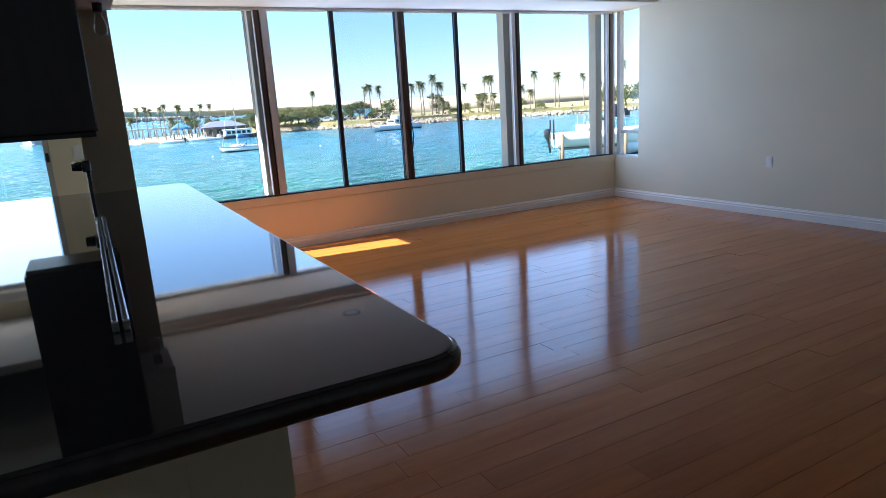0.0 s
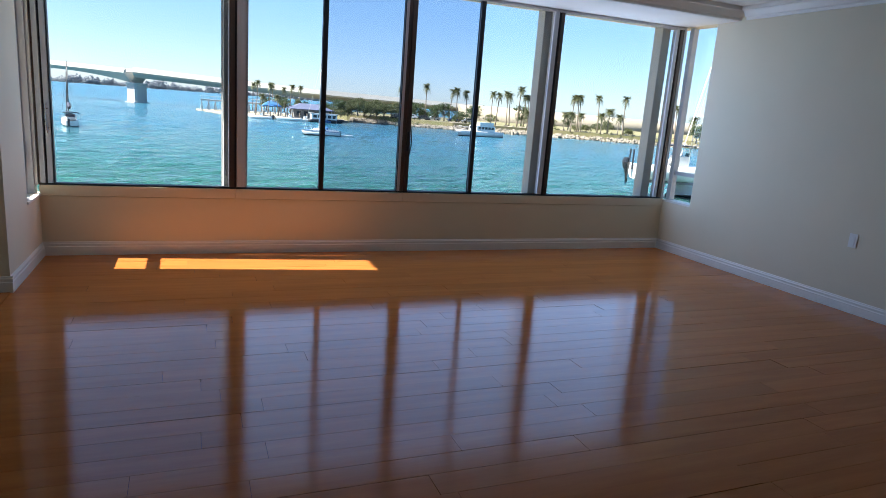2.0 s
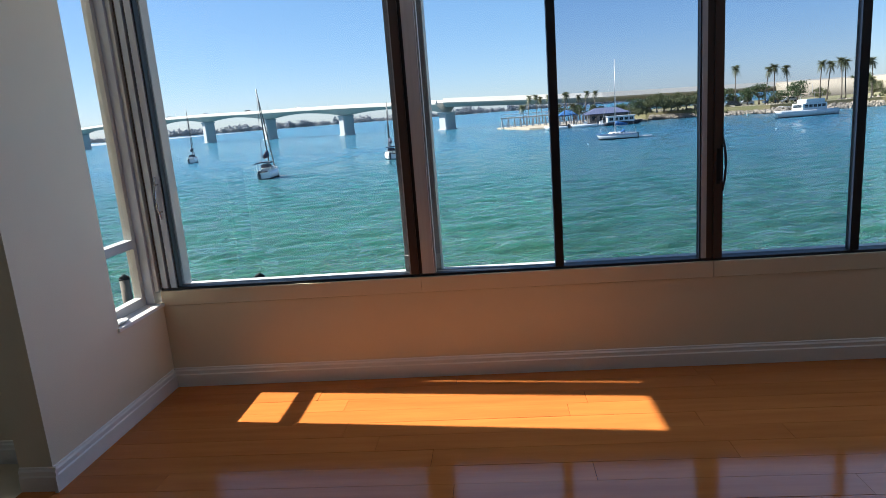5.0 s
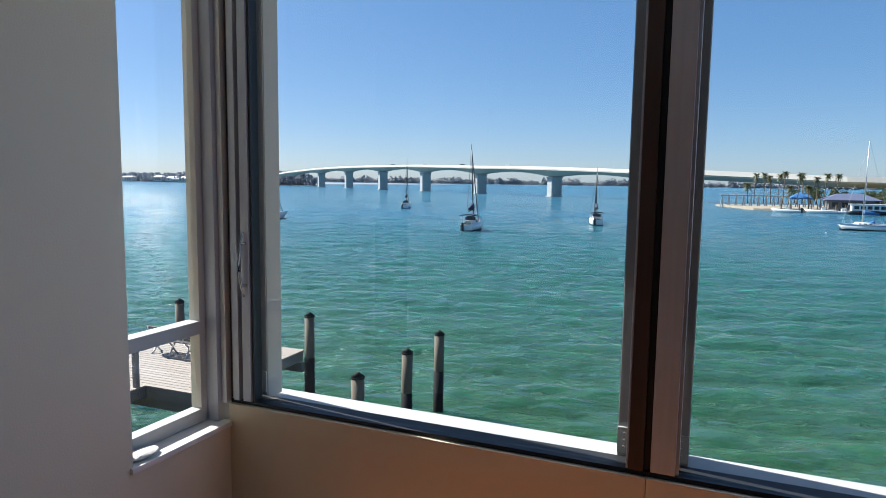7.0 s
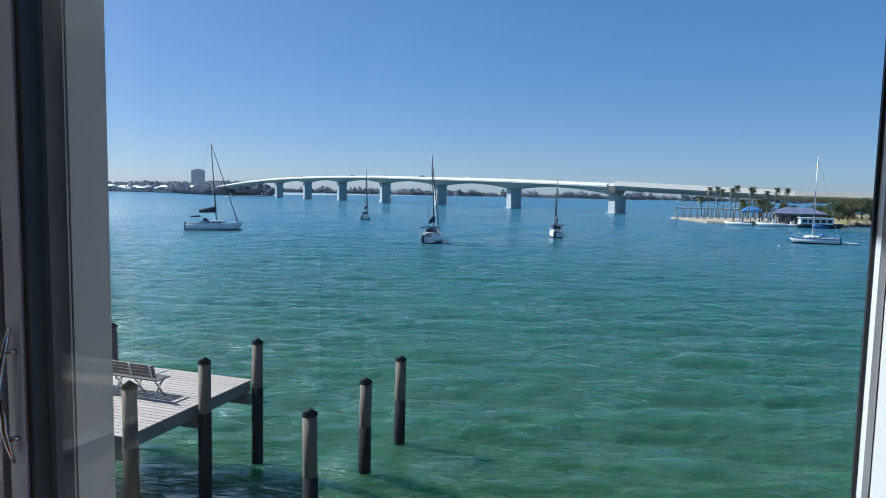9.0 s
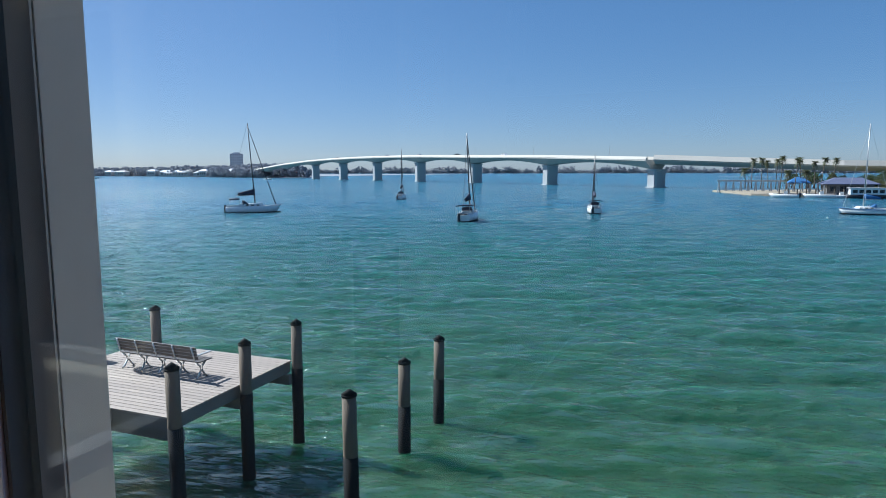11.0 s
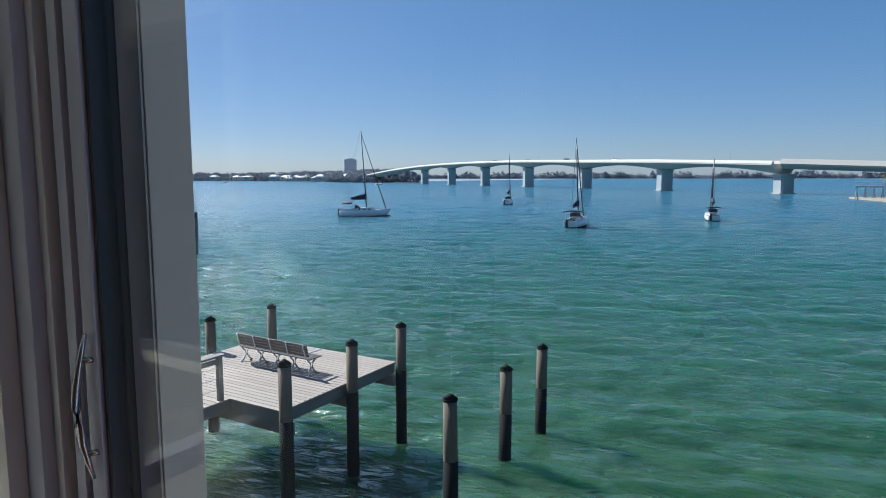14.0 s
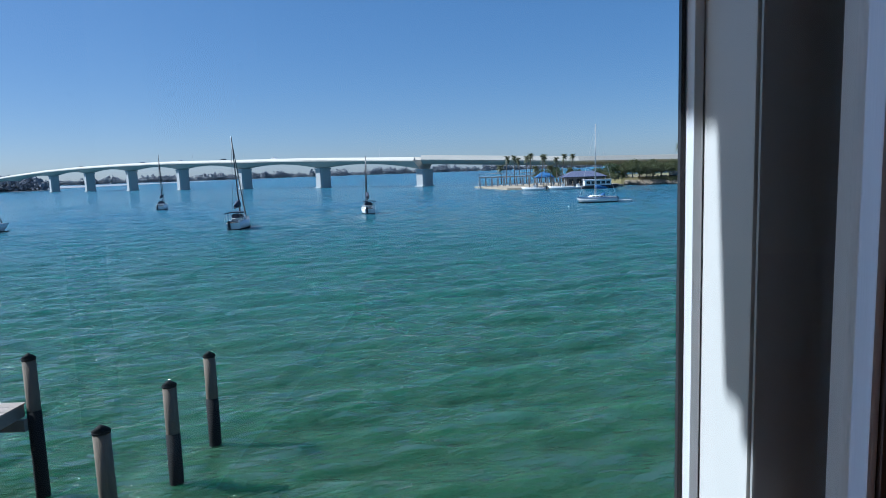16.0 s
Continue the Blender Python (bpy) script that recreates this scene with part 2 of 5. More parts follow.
PIER = mat("bridge_pier_concrete", (0.46, 0.46, 0.45), (0.39, 0.40, 0.40), 0.85, scale=0.15, bump=0.1, bscale=1.5)
GRASS = mat("lawn", (0.14, 0.145, 0.05), (0.23, 0.18, 0.09), 0.9, scale=0.12, bump=0.6, bscale=2.0)
SAND = mat("pale_sand", (0.34, 0.285, 0.21), (0.27, 0.225, 0.16), 0.9, scale=0.3, bump=0.4, bscale=4)
ROCK = mat("riprap_rock", (0.32, 0.265, 0.205), (0.20, 0.17, 0.13), 0.85, scale=1.0, bump=0.6, bscale=5, island=True)
LEAF = leafy(mat("tree_leaf", (0.050, 0.078, 0.026), (0.075, 0.10, 0.034), 0.6, scale=0.8, bump=0, island=True))
OLIVE = leafy(mat("scrub_leaf", (0.075, 0.095, 0.033), (0.125, 0.125, 0.05), 0.65, scale=0.5, bump=0, island=True))
FROND = leafy(mat("palm_frond", (0.070, 0.088, 0.032), (0.12, 0.115, 0.05), 0.5, scale=1.0, bump=0, island=True))
BARK = mat("palm_bark", (0.20, 0.16, 0.12), (0.13, 0.10, 0.075), 0.85, scale=4, bump=0.4, bscale=12)
# pale grey because aerial haze is painted into the leaf colour
HAZEGREEN = leafy(mat("hazed_mangrove", (0.31, 0.325, 0.36), (0.40, 0.405, 0.43), 0.9, scale=0.02, bump=0, island=True, rand=0.14, spec=0.1))
FARHOUSE = mat("far_house_wall", (0.55, 0.50, 0.46), (0.45, 0.42, 0.40), 0.8, scale=0.02, bump=0, island=True, rand=0.12)
TOWER = mat("far_tower_wall", (0.62, 0.63, 0.66), (0.55, 0.57, 0.60), 0.7, scale=0.05, bump=0)
ROOFBLUE = mat("slate_blue_roof", (0.11, 0.12, 0.19), (0.09, 0.10, 0.155), 0.6, scale=0.5, bump=0.1)
SIDING = mat("pale_siding", (0.46, 0.47, 0.47), (0.38, 0.39, 0.39), 0.7, scale=0.5, bump=0.1)
CORAL = mat("red_brown_dock_board", (0.42, 0.17, 0.10), (0.34, 0.14, 0.085), 0.7, scale=3, bump=0.2)
RED = mat("red_cloth", (0.60, 0.06, 0.05), rough=0.8)
TAN = mat("tan_boat_cover", (0.50, 0.37, 0.27), (0.42, 0.31, 0.22), 0.8, scale=2, bump=0.2)
BLADE = mat("grass_blade", (0.13, 0.19, 0.04), (0.24, 0.22, 0.08), 0.55, scale=8, bump=0, island=True)
CARS = [mat("car_paint_%s" % n, c, rough=0.25, coat=0.6, bump=0) for n, c in
        (("silver", (0.45, 0.46, 0.47)), ("dark", (0.03, 0.035, 0.04)), ("white", (0.75, 0.75, 0.74)), ("blue", (0.04, 0.08, 0.16)))]
RUBBER = mat("tyre_rubber", (0.02, 0.02, 0.02), rough=0.85)

# ---- mesh helpers ----


def box(bm, x0, x1, y0, y1, z0, z1, bevel=0.0, m=None):
    v = [bm.verts.new((x, y, z)) for x in (x0, x1) for y in (y0, y1) for z in (z0, z1)]
    if m is not None:
        for q in v:
            q.co = m @ q.co
    f = [bm.faces.new([v[i] for i in k]) for k in ((0, 1, 3, 2), (4, 6, 7, 5), (0, 4, 5, 1), (2, 3, 7, 6), (0, 2, 6, 4), (1, 5, 7, 3))]
    if bevel:
        bmesh.ops.bevel(bm, geom=list({e for g in f for e in g.edges}), offset=bevel, segments=2, affect="EDGES", profile=0.7)
    return bm


def tube(bm, a, b, r0, r1=None, n=10, caps=True):
    """A round bar from a to b."""
    a, b = Vector(a), Vector(b)
    r1 = r0 if r1 is None else r1
    q = (b - a).to_track_quat("Z", "Y")
    rings = [[bm.verts.new(c + q @ Vector((r * math.cos(i * math.tau / n), r * math.sin(i * math.tau / n), 0))) for i in range(n)]
             for c, r in ((a, r0), (b, r1))]
    for i in range(n):
        f = bm.faces.new((rings[0][i], rings[0][(i + 1) % n], rings[1][(i + 1) % n], rings[1][i]))
        f.smooth = n > 6
    if caps:
        bm.faces.new(rings[0][::-1]), bm.faces.new(rings[1])
    return bm


def bent(bm, pts, r, n=8):
    """A round bar along a line of points."""
    pts = [Vector(p) for p in pts]
    rs = r if isinstance(r, (list, tuple)) else [r] * len(pts)
    rings = []
    for i, p in enumerate(pts):
        d = pts[min(i + 1, len(pts) - 1)] - pts[max(i - 1, 0)]
        q = d.to_track_quat("Z", "Y")
        rings.append([bm.verts.new(p + q @ Vector((rs[i] * math.cos(k * math.tau / n), rs[i] * math.sin(k * math.tau / n), 0))) for k in range(n)])
    for u, w in zip(rings, rings[1:]):
        for k in range(n):
            bm.faces.new((u[k], u[(k + 1) % n], w[(k + 1) % n], w[k])).smooth = True
    bm.faces.new(rings[0][::-1]), bm.faces.new(rings[-1])
    return bm


def loft(bm, sections, close=True):
    """A skin through rings of equal length."""
    rings = [[bm.verts.new(p) for p in s] for s in sections]
    k = len(rings[0])
    for u, w in zip(rings, rings[1:]):
        for i in range(k if close else k - 1):
            bm.faces.new((u[i], u[(i + 1) % k], w[(i + 1) % k], w[i])).smooth = True
    if close:
        bm.faces.new(rings[0][::-1]), bm.faces.new(rings[-1])
    return bm


def extrude_profile(bm, prof, a, b, side):
    """A moulding: the profile (out, up) carried from a to b, out along side."""
    a, b, side = Vector(a), Vector(b), Vector(side)
    loft(bm, [[p + side * o + Vector((0, 0, u)) for o, u in prof] for p in (a, b)])
    for f in bm.faces:
        f.smooth = False
    return bm


def mesh_of(name, bm, material):
    bmesh.ops.recalc_face_normals(bm, faces=bm.faces)
    me = bpy.data.meshes.new(name)
    bm.to_mesh(me)
    bm.free()
    me.materials.append(material)
    return me


def part(name, bm, material, parent=None, label=""):
    ob = new(name, mesh_of(name, bm, material) if isinstance(bm, bmesh.types.BMesh) else bm)
    ob.parent = parent
    return tagged(ob, label)


def thing(name, label, category, at=(0, 0, 0), group="", kind=""):
    ob = new(name)
    ob.empty_display_size = 0.1
    ob.location = at
    return tagged(ob, label, category, group, kind)


def B(*a, **k):
    return box(bmesh.new(), *a, **k)


def T(*a, **k):
    return tube(bmesh.new(), *a, **k)


def setting(name, bm, material, label, category):
    return tagged(part(name, bm, material), label, category, kind="structure")

# ---- rooms ----
L, H, SOF = 6.168, 2.57, 2.45          # right wall, ceiling, underside of the window soffit
SILL, HEAD = 0.487, 2.45               # top of the low wall, head of the windows
BACK, FARX = -9.0, -3.2

setting("floor", B(-0.14, L, BACK, 0.0, -0.12, -0.016), UNDER, "dark subfloor under glossy red-brown hardwood planks", "floor")
setting("floor_tile", B(FARX, -0.146, BACK, -0.66, -0.12, 0.0), TILE, "beige tile floor of the kitchen nook", "floor")
setting("floor_trim", B(-0.15, 0.0, -1.9, -1.055, -0.03, 0.006, 0.003), WOOD, "wooden threshold between tile and planks", "threshold")
setting("ceiling", B(FARX, L + 0.18, BACK - 0.15, -0.70, H, H + 0.14), CEIL, "white painted flat ceiling", "ceiling")
setting("ceiling_soffit", B(0.002, L - 0.002, -0.72, 0.30, SOF, H + 0.14), CEIL, "white dropped soffit along the windows", "soffit")
setting("ceiling_nook", B(FARX, -0.152, -2.0, -0.815, 2.16, 2.22), CEIL, "lower white ceiling of the nook", "ceiling")
setting("roof", B(-0.03, L + 1.0, -9.4, 0.55, H + 0.145, H + 0.4), CEIL, "flat roof slab above the room", "roof")
setting("roof_kitchen", B(FARX - 0.2, -0.035, -9.4, -0.6, H + 0.145, H + 0.4), CEIL, "flat roof slab above the kitchen", "roof")

setting("wall_front", B(-0.15, L + 0.18, 0.0, 0.22, -0.12, SILL), WALL, "low greige wall under the windows", "wall")
bm = bmesh.new()
box(bm, L, L + 0.18, BACK, -0.44, -0.12, H)
box(bm, L, L + 0.18, -0.44, 0.0, -0.12, 0.545)
box(bm, L, L + 0.18, -0.44, 0.28, HEAD + 0.002, H)
setting("wall_right", bm, WALL, "long bare greige wall with outlets", "wall")
bm = bmesh.new()
box(bm, -0.15, 0.0, -1.055, -0.44, -0.12, H)
box(bm, -0.15, 0.0, -0.44, -0.002, -0.12, SILL)
box(bm, -0.15, 0.0, -0.44, 0.28, 2.562, H)
box(bm, -0.15, 0.0, -1.9, -1.055, 2.18, H)
setting("wall_left", bm, WALL, "greige wall with an opening and corner window", "wall")
setting("wall_pier", B(-0.22, 0.0, -2.82, -1.9, -0.12, H), WALL, "greige wall pier with a light switch", "wall")
setting("wall_bar", B(-0.15, 0.0, -5.75, -2.82, -0.12, 1.028), WALL, "low greige wall under the bar top", "wall")
bm = bmesh.new()
for a, b, c, d in ((-0.46, -0.153, -0.12, H), (FARX, -1.9, -0.12, H), (-1.9, -0.46, -0.12, 0.84), (-1.9, -0.46, 1.93, H)):
    box(bm, a, b, -0.81, -0.66, c, d)
setting("wall_nook", bm, WALL, "greige end wall of the nook with a window", "wall")
setting("wall_kitchen", B(FARX - 0.15, FARX, BACK, -0.66, -0.12, H), WALL, "plain greige kitchen wall", "wall")
setting("wall_back", B(FARX - 0.15, L + 0.18, BACK - 0.15, BACK, -0.12, H), WALL, "plain greige back wall", "wall")
setting("facade", B(-0.13, L + 0.17, -9.1, 0.16, -2.59, -0.125), SIDING, "plain ground-floor facade below the room", "facade")

BASE = [(0, 0), (0.016, 0), (0.016, 0.070), (0.011, 0.076), (0.012, 0.094), (0.006, 0.102), (0.005, 0.109), (0, 0.112)]
CROWN = [(0, 0), (0.018, 0), (0.022, 0.022), (0.040, 0.032), (0.070, 0.075), (0.090, 0.085), (0.092, 0.116), (0, 0.116)]
for i, (a, b, s) in enumerate((((0, 0, 0), (L, 0, 0), (0, -1, 0)), ((L, -0.016, 0), (L, BACK, 0), (-1, 0, 0)),
                               ((0, -0.016, 0), (0, -1.055, 0), (1, 0, 0)), ((0.016, -1.055, 0), (-0.15, -1.055, 0), (0, -1, 0)),
                               ((0, -1.9, 0), (0, -5.75, 0), (1, 0, 0)), ((-0.15, -0.81, 0), (FARX, -0.81, 0), (0, -1, 0)))):
    setting("baseboard_%d" % (i + 1), extrude_profile(bmesh.new(), BASE, a, b, s), TRIM, "white moulded baseboard", "baseboard")
for i, (a, b, s) in enumerate((((0.095, -0.722, H - 0.118), (L, -0.722, H - 0.118), (0, -1, 0)),
                               ((L, -0.82, H - 0.118), (L, BACK, H - 0.118), (-1, 0, 0)))):
    setting("trim_crown_%d" % (i + 1), extrude_profile(bmesh.new(), CROWN, a, b, s), TRIM, "white crown moulding", "moulding")

# ---- windows of the front ----
Z0, Z1 = 0.592, 2.42


def window(name, label, at):
    return thing(name, label, "window", at, kind="structure")


def bit(w, name, x0, x1, y0, y1, z0, z1, m, label="", bevel=0.002):
    ob = part(name, B(x0, x1, y0, y1, z0, z1, bevel), m, w, label)
    ob.matrix_parent_inverse = Matrix.Translation(w.location).inverted()
    return ob


def pane(w, x0, x1, y, z0=Z0, z1=Z1, m=GLASS, axis="x"):
    ob = bit(w, "pane", *((x0, x1, y, y + 0.005) if axis == "x" else (y, y + 0.005, x0, x1)), z0, z1, m, bevel=0)
    ob.visible_shadow = False
    return ob


def pull(w, x, z, out, up, m, label):
    """A bowed pull handle on two studs."""
    bm = bmesh.new()
    pts = [Vector((x, 0, z)) + Vector(out) * (0.012 + 0.018 * math.sin(math.pi * k / 8)) + Vector((0, 0, up * (k / 8 - 0.5))) for k in range(9)]
    bent(bm, pts, [0.003, 0.005, 0.006, 0.007, 0.007, 0.007, 0.006, 0.005, 0.003], 8)
    for k in (-0.32, 0.32):
        p = Vector((x, 0, z + up * k))
        tube(bm, p, p + Vector(out) * 0.024, 0.005, n=8)
    ob = part("handle", bm, m, w, label)
    ob.matrix_parent_inverse = Matrix.Translation(w.location).inverted()


def bracket(w, x, y, sx):
    bm = B(x, x + 0.045 * sx if sx > 0 else x, y - 0.006, y, 0.60, 0.68, 0.001) if sx > 0 else B(x - 0.045, x, y - 0.006, y, 0.60, 0.68, 0.001)
    ob = part("bracket", bm, WHITE, w)
    ob.matrix_parent_inverse = Matrix.Translation(w.location).inverted()
    for dz in (0.02, 0.04, 0.062):
        q = part("screw", T((x + 0.02 * sx, y - 0.006, 0.60 + dz), (x + 0.02 * sx, y - 0.010, 0.60 + dz), 0.004, n=8), GALV, ob)


def rails(w, x0, x1):
    """Bottom and head members, the dark track and the outside sill of one bay."""
    bit(w, "sill", x0, x1, -0.006, 0.10, SILL + 0.003, 0.574, WALL, bevel=0)
    bit(w, "track", x0, x1, 0.006, 0.09, 0.576, 0.590, GASKET)
    bit(w, "head_rail", x0, x1, 0.004, 0.09, 2.422, 2.448, ALU)
    bit(w, "outer_sill", x0, x1, 0.102, 0.24, 0.53, 0.566, WHITE)


W1 = window("window_1", "large fixed pane in a bronze and aluminium frame", (0.75, 0, SILL))
rails(W1, 0.0, 1.483)
bit(W1, "corner_post", -0.125, -0.029, -0.033, 0.085, 0.50, 2.56, JAMBGREY, "grey aluminium corner post, skylight blue in its colour")
bit(W1, "jamb", -0.028, -0.006, -0.012, 0.080, 0.576, 2.446, ALU)
bit(W1, "jamb", -0.004, 0.008, 0.012, 0.080, 0.592, 2.42, BRONZE)
bit(W1, "jamb", 0.009, 0.020, 0.006, 0.080, 0.592, 2.42, JAMBGREY)
bit(W1, "jamb", 0.022, 0.048, -0.006, 0.080, 0.592, 2.42, JAMBGREY)
bit(W1, "jamb", 0.050, 0.062, 0.016, 0.080, 0.592, 2.42, GASKET)
bit(W1, "stile", 0.064, 0.100, -0.004, 0.045, 0.592, 2.42, JAMBGREY)
bit(W1, "gasket", 0.102, 0.112, 0.002, 0.045, 0.592, 2.42, GASKET)
pull(W1, 0.088, 1.10, (-0.55, -0.85, 0), 0.235, STEEL, "brushed metal pull handle")
bit(W1, "outer_post", -0.05, 0.092, 0.105, 0.190, 0.572, 2.446, WHITE, "white shutter post outside the glass")
bit(W1, "track_plate", -0.048, 0.090, 0.099, 0.1035, 0.574, 2.445, PLATEGREY, "grey shutter track")
bracket(W1, 0.092, 0.098, -1)
pane(W1, 0.112, 1.433, 0.030)
bit(W1, "stile", 1.433, 1.475, 0.0, 0.055, 0.592, 2.42, BRONZE, "dark bronze stile")
bit(W1, "stile_liner", 1.4265, 1.4325, 0.004, 0.052, 0.592, 2.42, ALU)
bit(W1, "gasket", 1.4755, 1.492, 0.012, 0.060, 0.592, 2.42, GASKET)

W2 = window("window_2", "sliding window with one screened half", (2.24, 0, SILL))
rails(W2, 1.485, 3.028)
bit(W2, "stile", 1.494, 1.560, 0.002, 0.055, 0.592, 2.42, ALU, "grey aluminium stile")
bit(W2, "ridge", 1.5605, 1.570, 0.010, 0.055, 0.592, 2.42, GALV)
bit(W2, "outer_post", 1.390, 1.592, 0.100, 0.236, 0.572, 2.446, WHITE, "white shutter post outside the glass")
bit(W2, "track_plate", 1.392, 1.590, 0.094, 0.0985, 0.574, 2.445, PLATEGREY, "grey shutter track")
bit(W2, "gasket", 1.375, 1.379, 0.226, 0.234, 0.572, 2.446, GASKET, bevel=0)
bit(W2, "flange", 1.380, 1.389, 0.205, 0.240, 0.572, 2.446, ALU)
bracket(W2, 1.592, 0.093, -1)
bracket(W2, 1.390, 0.093, 1)
pane(W2, 1.571, 2.213, 0.030)
bit(W2, "meeting_stile", 2.213, 2.258, 0.004, 0.050, 0.592, 2.42, GASKET, "black meeting stile")
pane(W2, 2.258, 2.958, 0.034, m=SCREEN)
bit(W2, "gasket", 2.958, 2.966, 0.004, 0.05, 0.592, 2.42, GASKET)
bit(W2, "stile", 2.967, 2.993, 0.0, 0.055, 0.592, 2.42, ALU)
bit(W2, "stile", 2.994, 3.026, 0.006, 0.055, 0.592, 2.42, BRONZE)

W3 = window("window_3", "sliding window with a dark pull handle", (3.8, 0, SILL))
rails(W3, 3.030, 4.565)
bit(W3, "stile", 3.028, 3.072, -0.004, 0.055, 0.592, 2.42, BRONZE, "dark bronze stile")
pull(W3, 3.062, 1.08, (0.55, -0.75, 0), 0.28, GASKET, "black pull handle")
bit(W3, "lock", 3.038, 3.056, -0.012, -0.0045, 0.98, 1.16, GASKET)
pane(W3, 3.072, 3.712, 0.034, m=SCREEN)
bit(W3, "meeting_stile", 3.712, 3.756, 0.004, 0.050, 0.592, 2.42, GASKET, "black meeting stile")
pane(W3, 3.756, 4.510, 0.030)
bit(W3, "stile", 4.510, 4.560, 0.0, 0.055, 0.592, 2.42, ALU)
bit(W3, "outer_post", 4.452, 4.650, 0.100, 0.236, 0.572, 2.446, WHITE, "white shutter post outside the glass")

W4 = window("window_4", "large fixed pane beside the corner", (5.4, 0, SILL))
rails(W4, 4.567, L)
bit(W4, "gasket", 4.5605, 4.585, 0.012, 0.060, 0.592, 2.42, GASKET)
bit(W4, "stile", 4.586, 4.625, 0.0, 0.055, 0.592, 2.42, BRONZE)
pane(W4, 4.625, 6.028, 0.030)
bit(W4, "outer_post", 5.925, 6.030, 0.100, 0.236, 0.572, 2.446, WHITE, "white shutter post outside the glass")
bit(W4, "stile", 6.028, 6.070, 0.0, 0.055, 0.592, 2.42, ALU)
bit(W4, "gasket", 6.071, 6.090, 0.012, 0.060, 0.592, 2.42, GASKET)
bit(W4, "stile", 6.091, 6.135, 0.0, 0.055, 0.592, 2.42, BRONZE)
bit(W4, "jamb", 6.136, 6.166, -0.004, 0.080, 0.576, 2.446, ALU)

W5 = window("window_5", "narrow side window next to the corner", (L, -0.2, 0.55))
bit(W5, "sill", L + 0.006, L + 0.17, -0.438, -0.004, 0.547, 0.570, TRIM)
bit(W5, "stile", L + 0.06, L + 0.11, -0.438, -0.410, 0.571, 2.445, WHITE)
bit(W5, "stile", L + 0.04, L + 0.11, -0.060, -0.004, 0.571, 2.445, ALU)
bit(W5, "rail", L + 0.062, L + 0.10, -0.409, -0.061, 0.86, 0.90, WHITE)
pane(W5, -0.409, -0.061, L + 0.08, 0.572, 2.444, axis="y")

W6 = window("window_6", "narrow side window with a low crossbar", (0, -0.22, SILL))
bit(W6, "ledge", -0.125, 0.012, -0.452, -0.002, SILL + 0.002, SILL + 0.022, TRIM, "sunlit painted ledge", 0.005)
bit(W6, "bottom_rail", -0.125, -0.078, -0.438, -0.034, SILL + 0.023, 0.560, WHITE)
bit(W6, "stile", -0.125, -0.078, -0.064, -0.034, 0.561, 2.56, WHITE)
bit(W6, "stile", -0.125, -0.078, -0.4395, -0.412, 0.561, 2.56, WHITE)
bit(W6, "crossbar", -0.130, -0.074, -0.411, -0.065, 0.842, 0.890, WHITE)
pane(W6, -0.411, -0.065, -0.105, 0.562, 0.841, axis="y")
pane(W6, -0.411, -0.065, -0.105, 0.891, 2.558, axis="y")

W7 = window("window_7", "white-framed nook window with a raised blind", (-1.2, -0.74, 0.84))
bit(W7, "stool", -1.93, -0.42, -0.850, -0.70, 0.790, 0.838, TRIM, "white window stool", 0.006)
for x0, x1 in ((-0.50, -0.462), (-1.898, -1.86)):
    bit(W7, "stile", x0, x1, -0.795, -0.74, 0.842, 1.928, WHITE)
bit(W7, "rail", -1.859, -0.501, -0.795, -0.74, 0.842, 0.880, WHITE)
bit(W7, "rail", -1.859, -0.501, -0.795, -0.74, 1.895, 1.928, WHITE)
bit(W7, "lock", -0.492, -0.470, -0.812, -0.796, 1.16, 1.23, GASKET, "black sash lock")
bit(W7, "roller_blind", -1.88, -0.47, -0.86, -0.812, 1.932, 2.02, TRIM, "white rolled blind", 0.02)
pane(W7, -1.859, -0.501, -0.77, 0.881, 1.894)

# ---- switches and outlets ----


def plate(name, label, at, normal, w, h, kind_of):
    """A wall plate; kind_of: outlet, switch or jack."""
    m = Matrix.Translation(at) @ Vector(normal).to_track_quat("Y", "Z").to_matrix().to_4x4()
    e = thing(name, label, kind_of)
    part("plate", box(bmesh.new(), -w / 2, w / 2, 0, 0.007, -h / 2, h / 2, 0.003), PLATE, e)
    if kind_of == "outlet":
        for dz in (-0.021, 0.021):
            socket = part("socket", box(bmesh.new(), -0.016, 0.016, 0.0072, 0.010, dz - 0.014, dz + 0.014, 0.002), PLATE, e)
            for dx in (-0.006, 0.006):
                part("slot", box(bmesh.new(), dx - 0.001, dx + 0.001, 0.0098, 0.0104, dz - 0.002, dz + 0.008), SLOT, socket)
    elif kind_of == "switch":
        n = max(1, round(w / 0.05) - 1)
        for k in range(n):
            x = (k - (n - 1) / 2) * 0.046
            part("rocker", box(bmesh.new(), x - 0.016, x + 0.016, 0.0072, 0.011, -0.033, 0.033, 0.002), PLATE, e)
    else:
        part("jack", box(bmesh.new(), -0.008, 0.008, 0.0072, 0.010, -0.008, 0.008, 0.001), SLOT, e)
    e.matrix_basis = m
    return e


plate("light_switch", "white three-gang rocker switch on the wall pier", (0.0, -2.255, 1.126), (1, 0, 0), 0.165, 0.115, "switch")
plate("outlet", "white duplex outlet low on the wall pier", (0.0, -2.313, 0.41), (1, 0, 0), 0.072, 0.115, "outlet")
plate("light_switch", "white single rocker switch beside the nook window", (-0.27, -0.81, 1.22), (0, -1, 0), 0.072, 0.115, "switch")
plate("wall_jack", "white wall plate without sockets", (L, -2.324, 0.588), (-1, 0, 0), 0.072, 0.115, "switch")
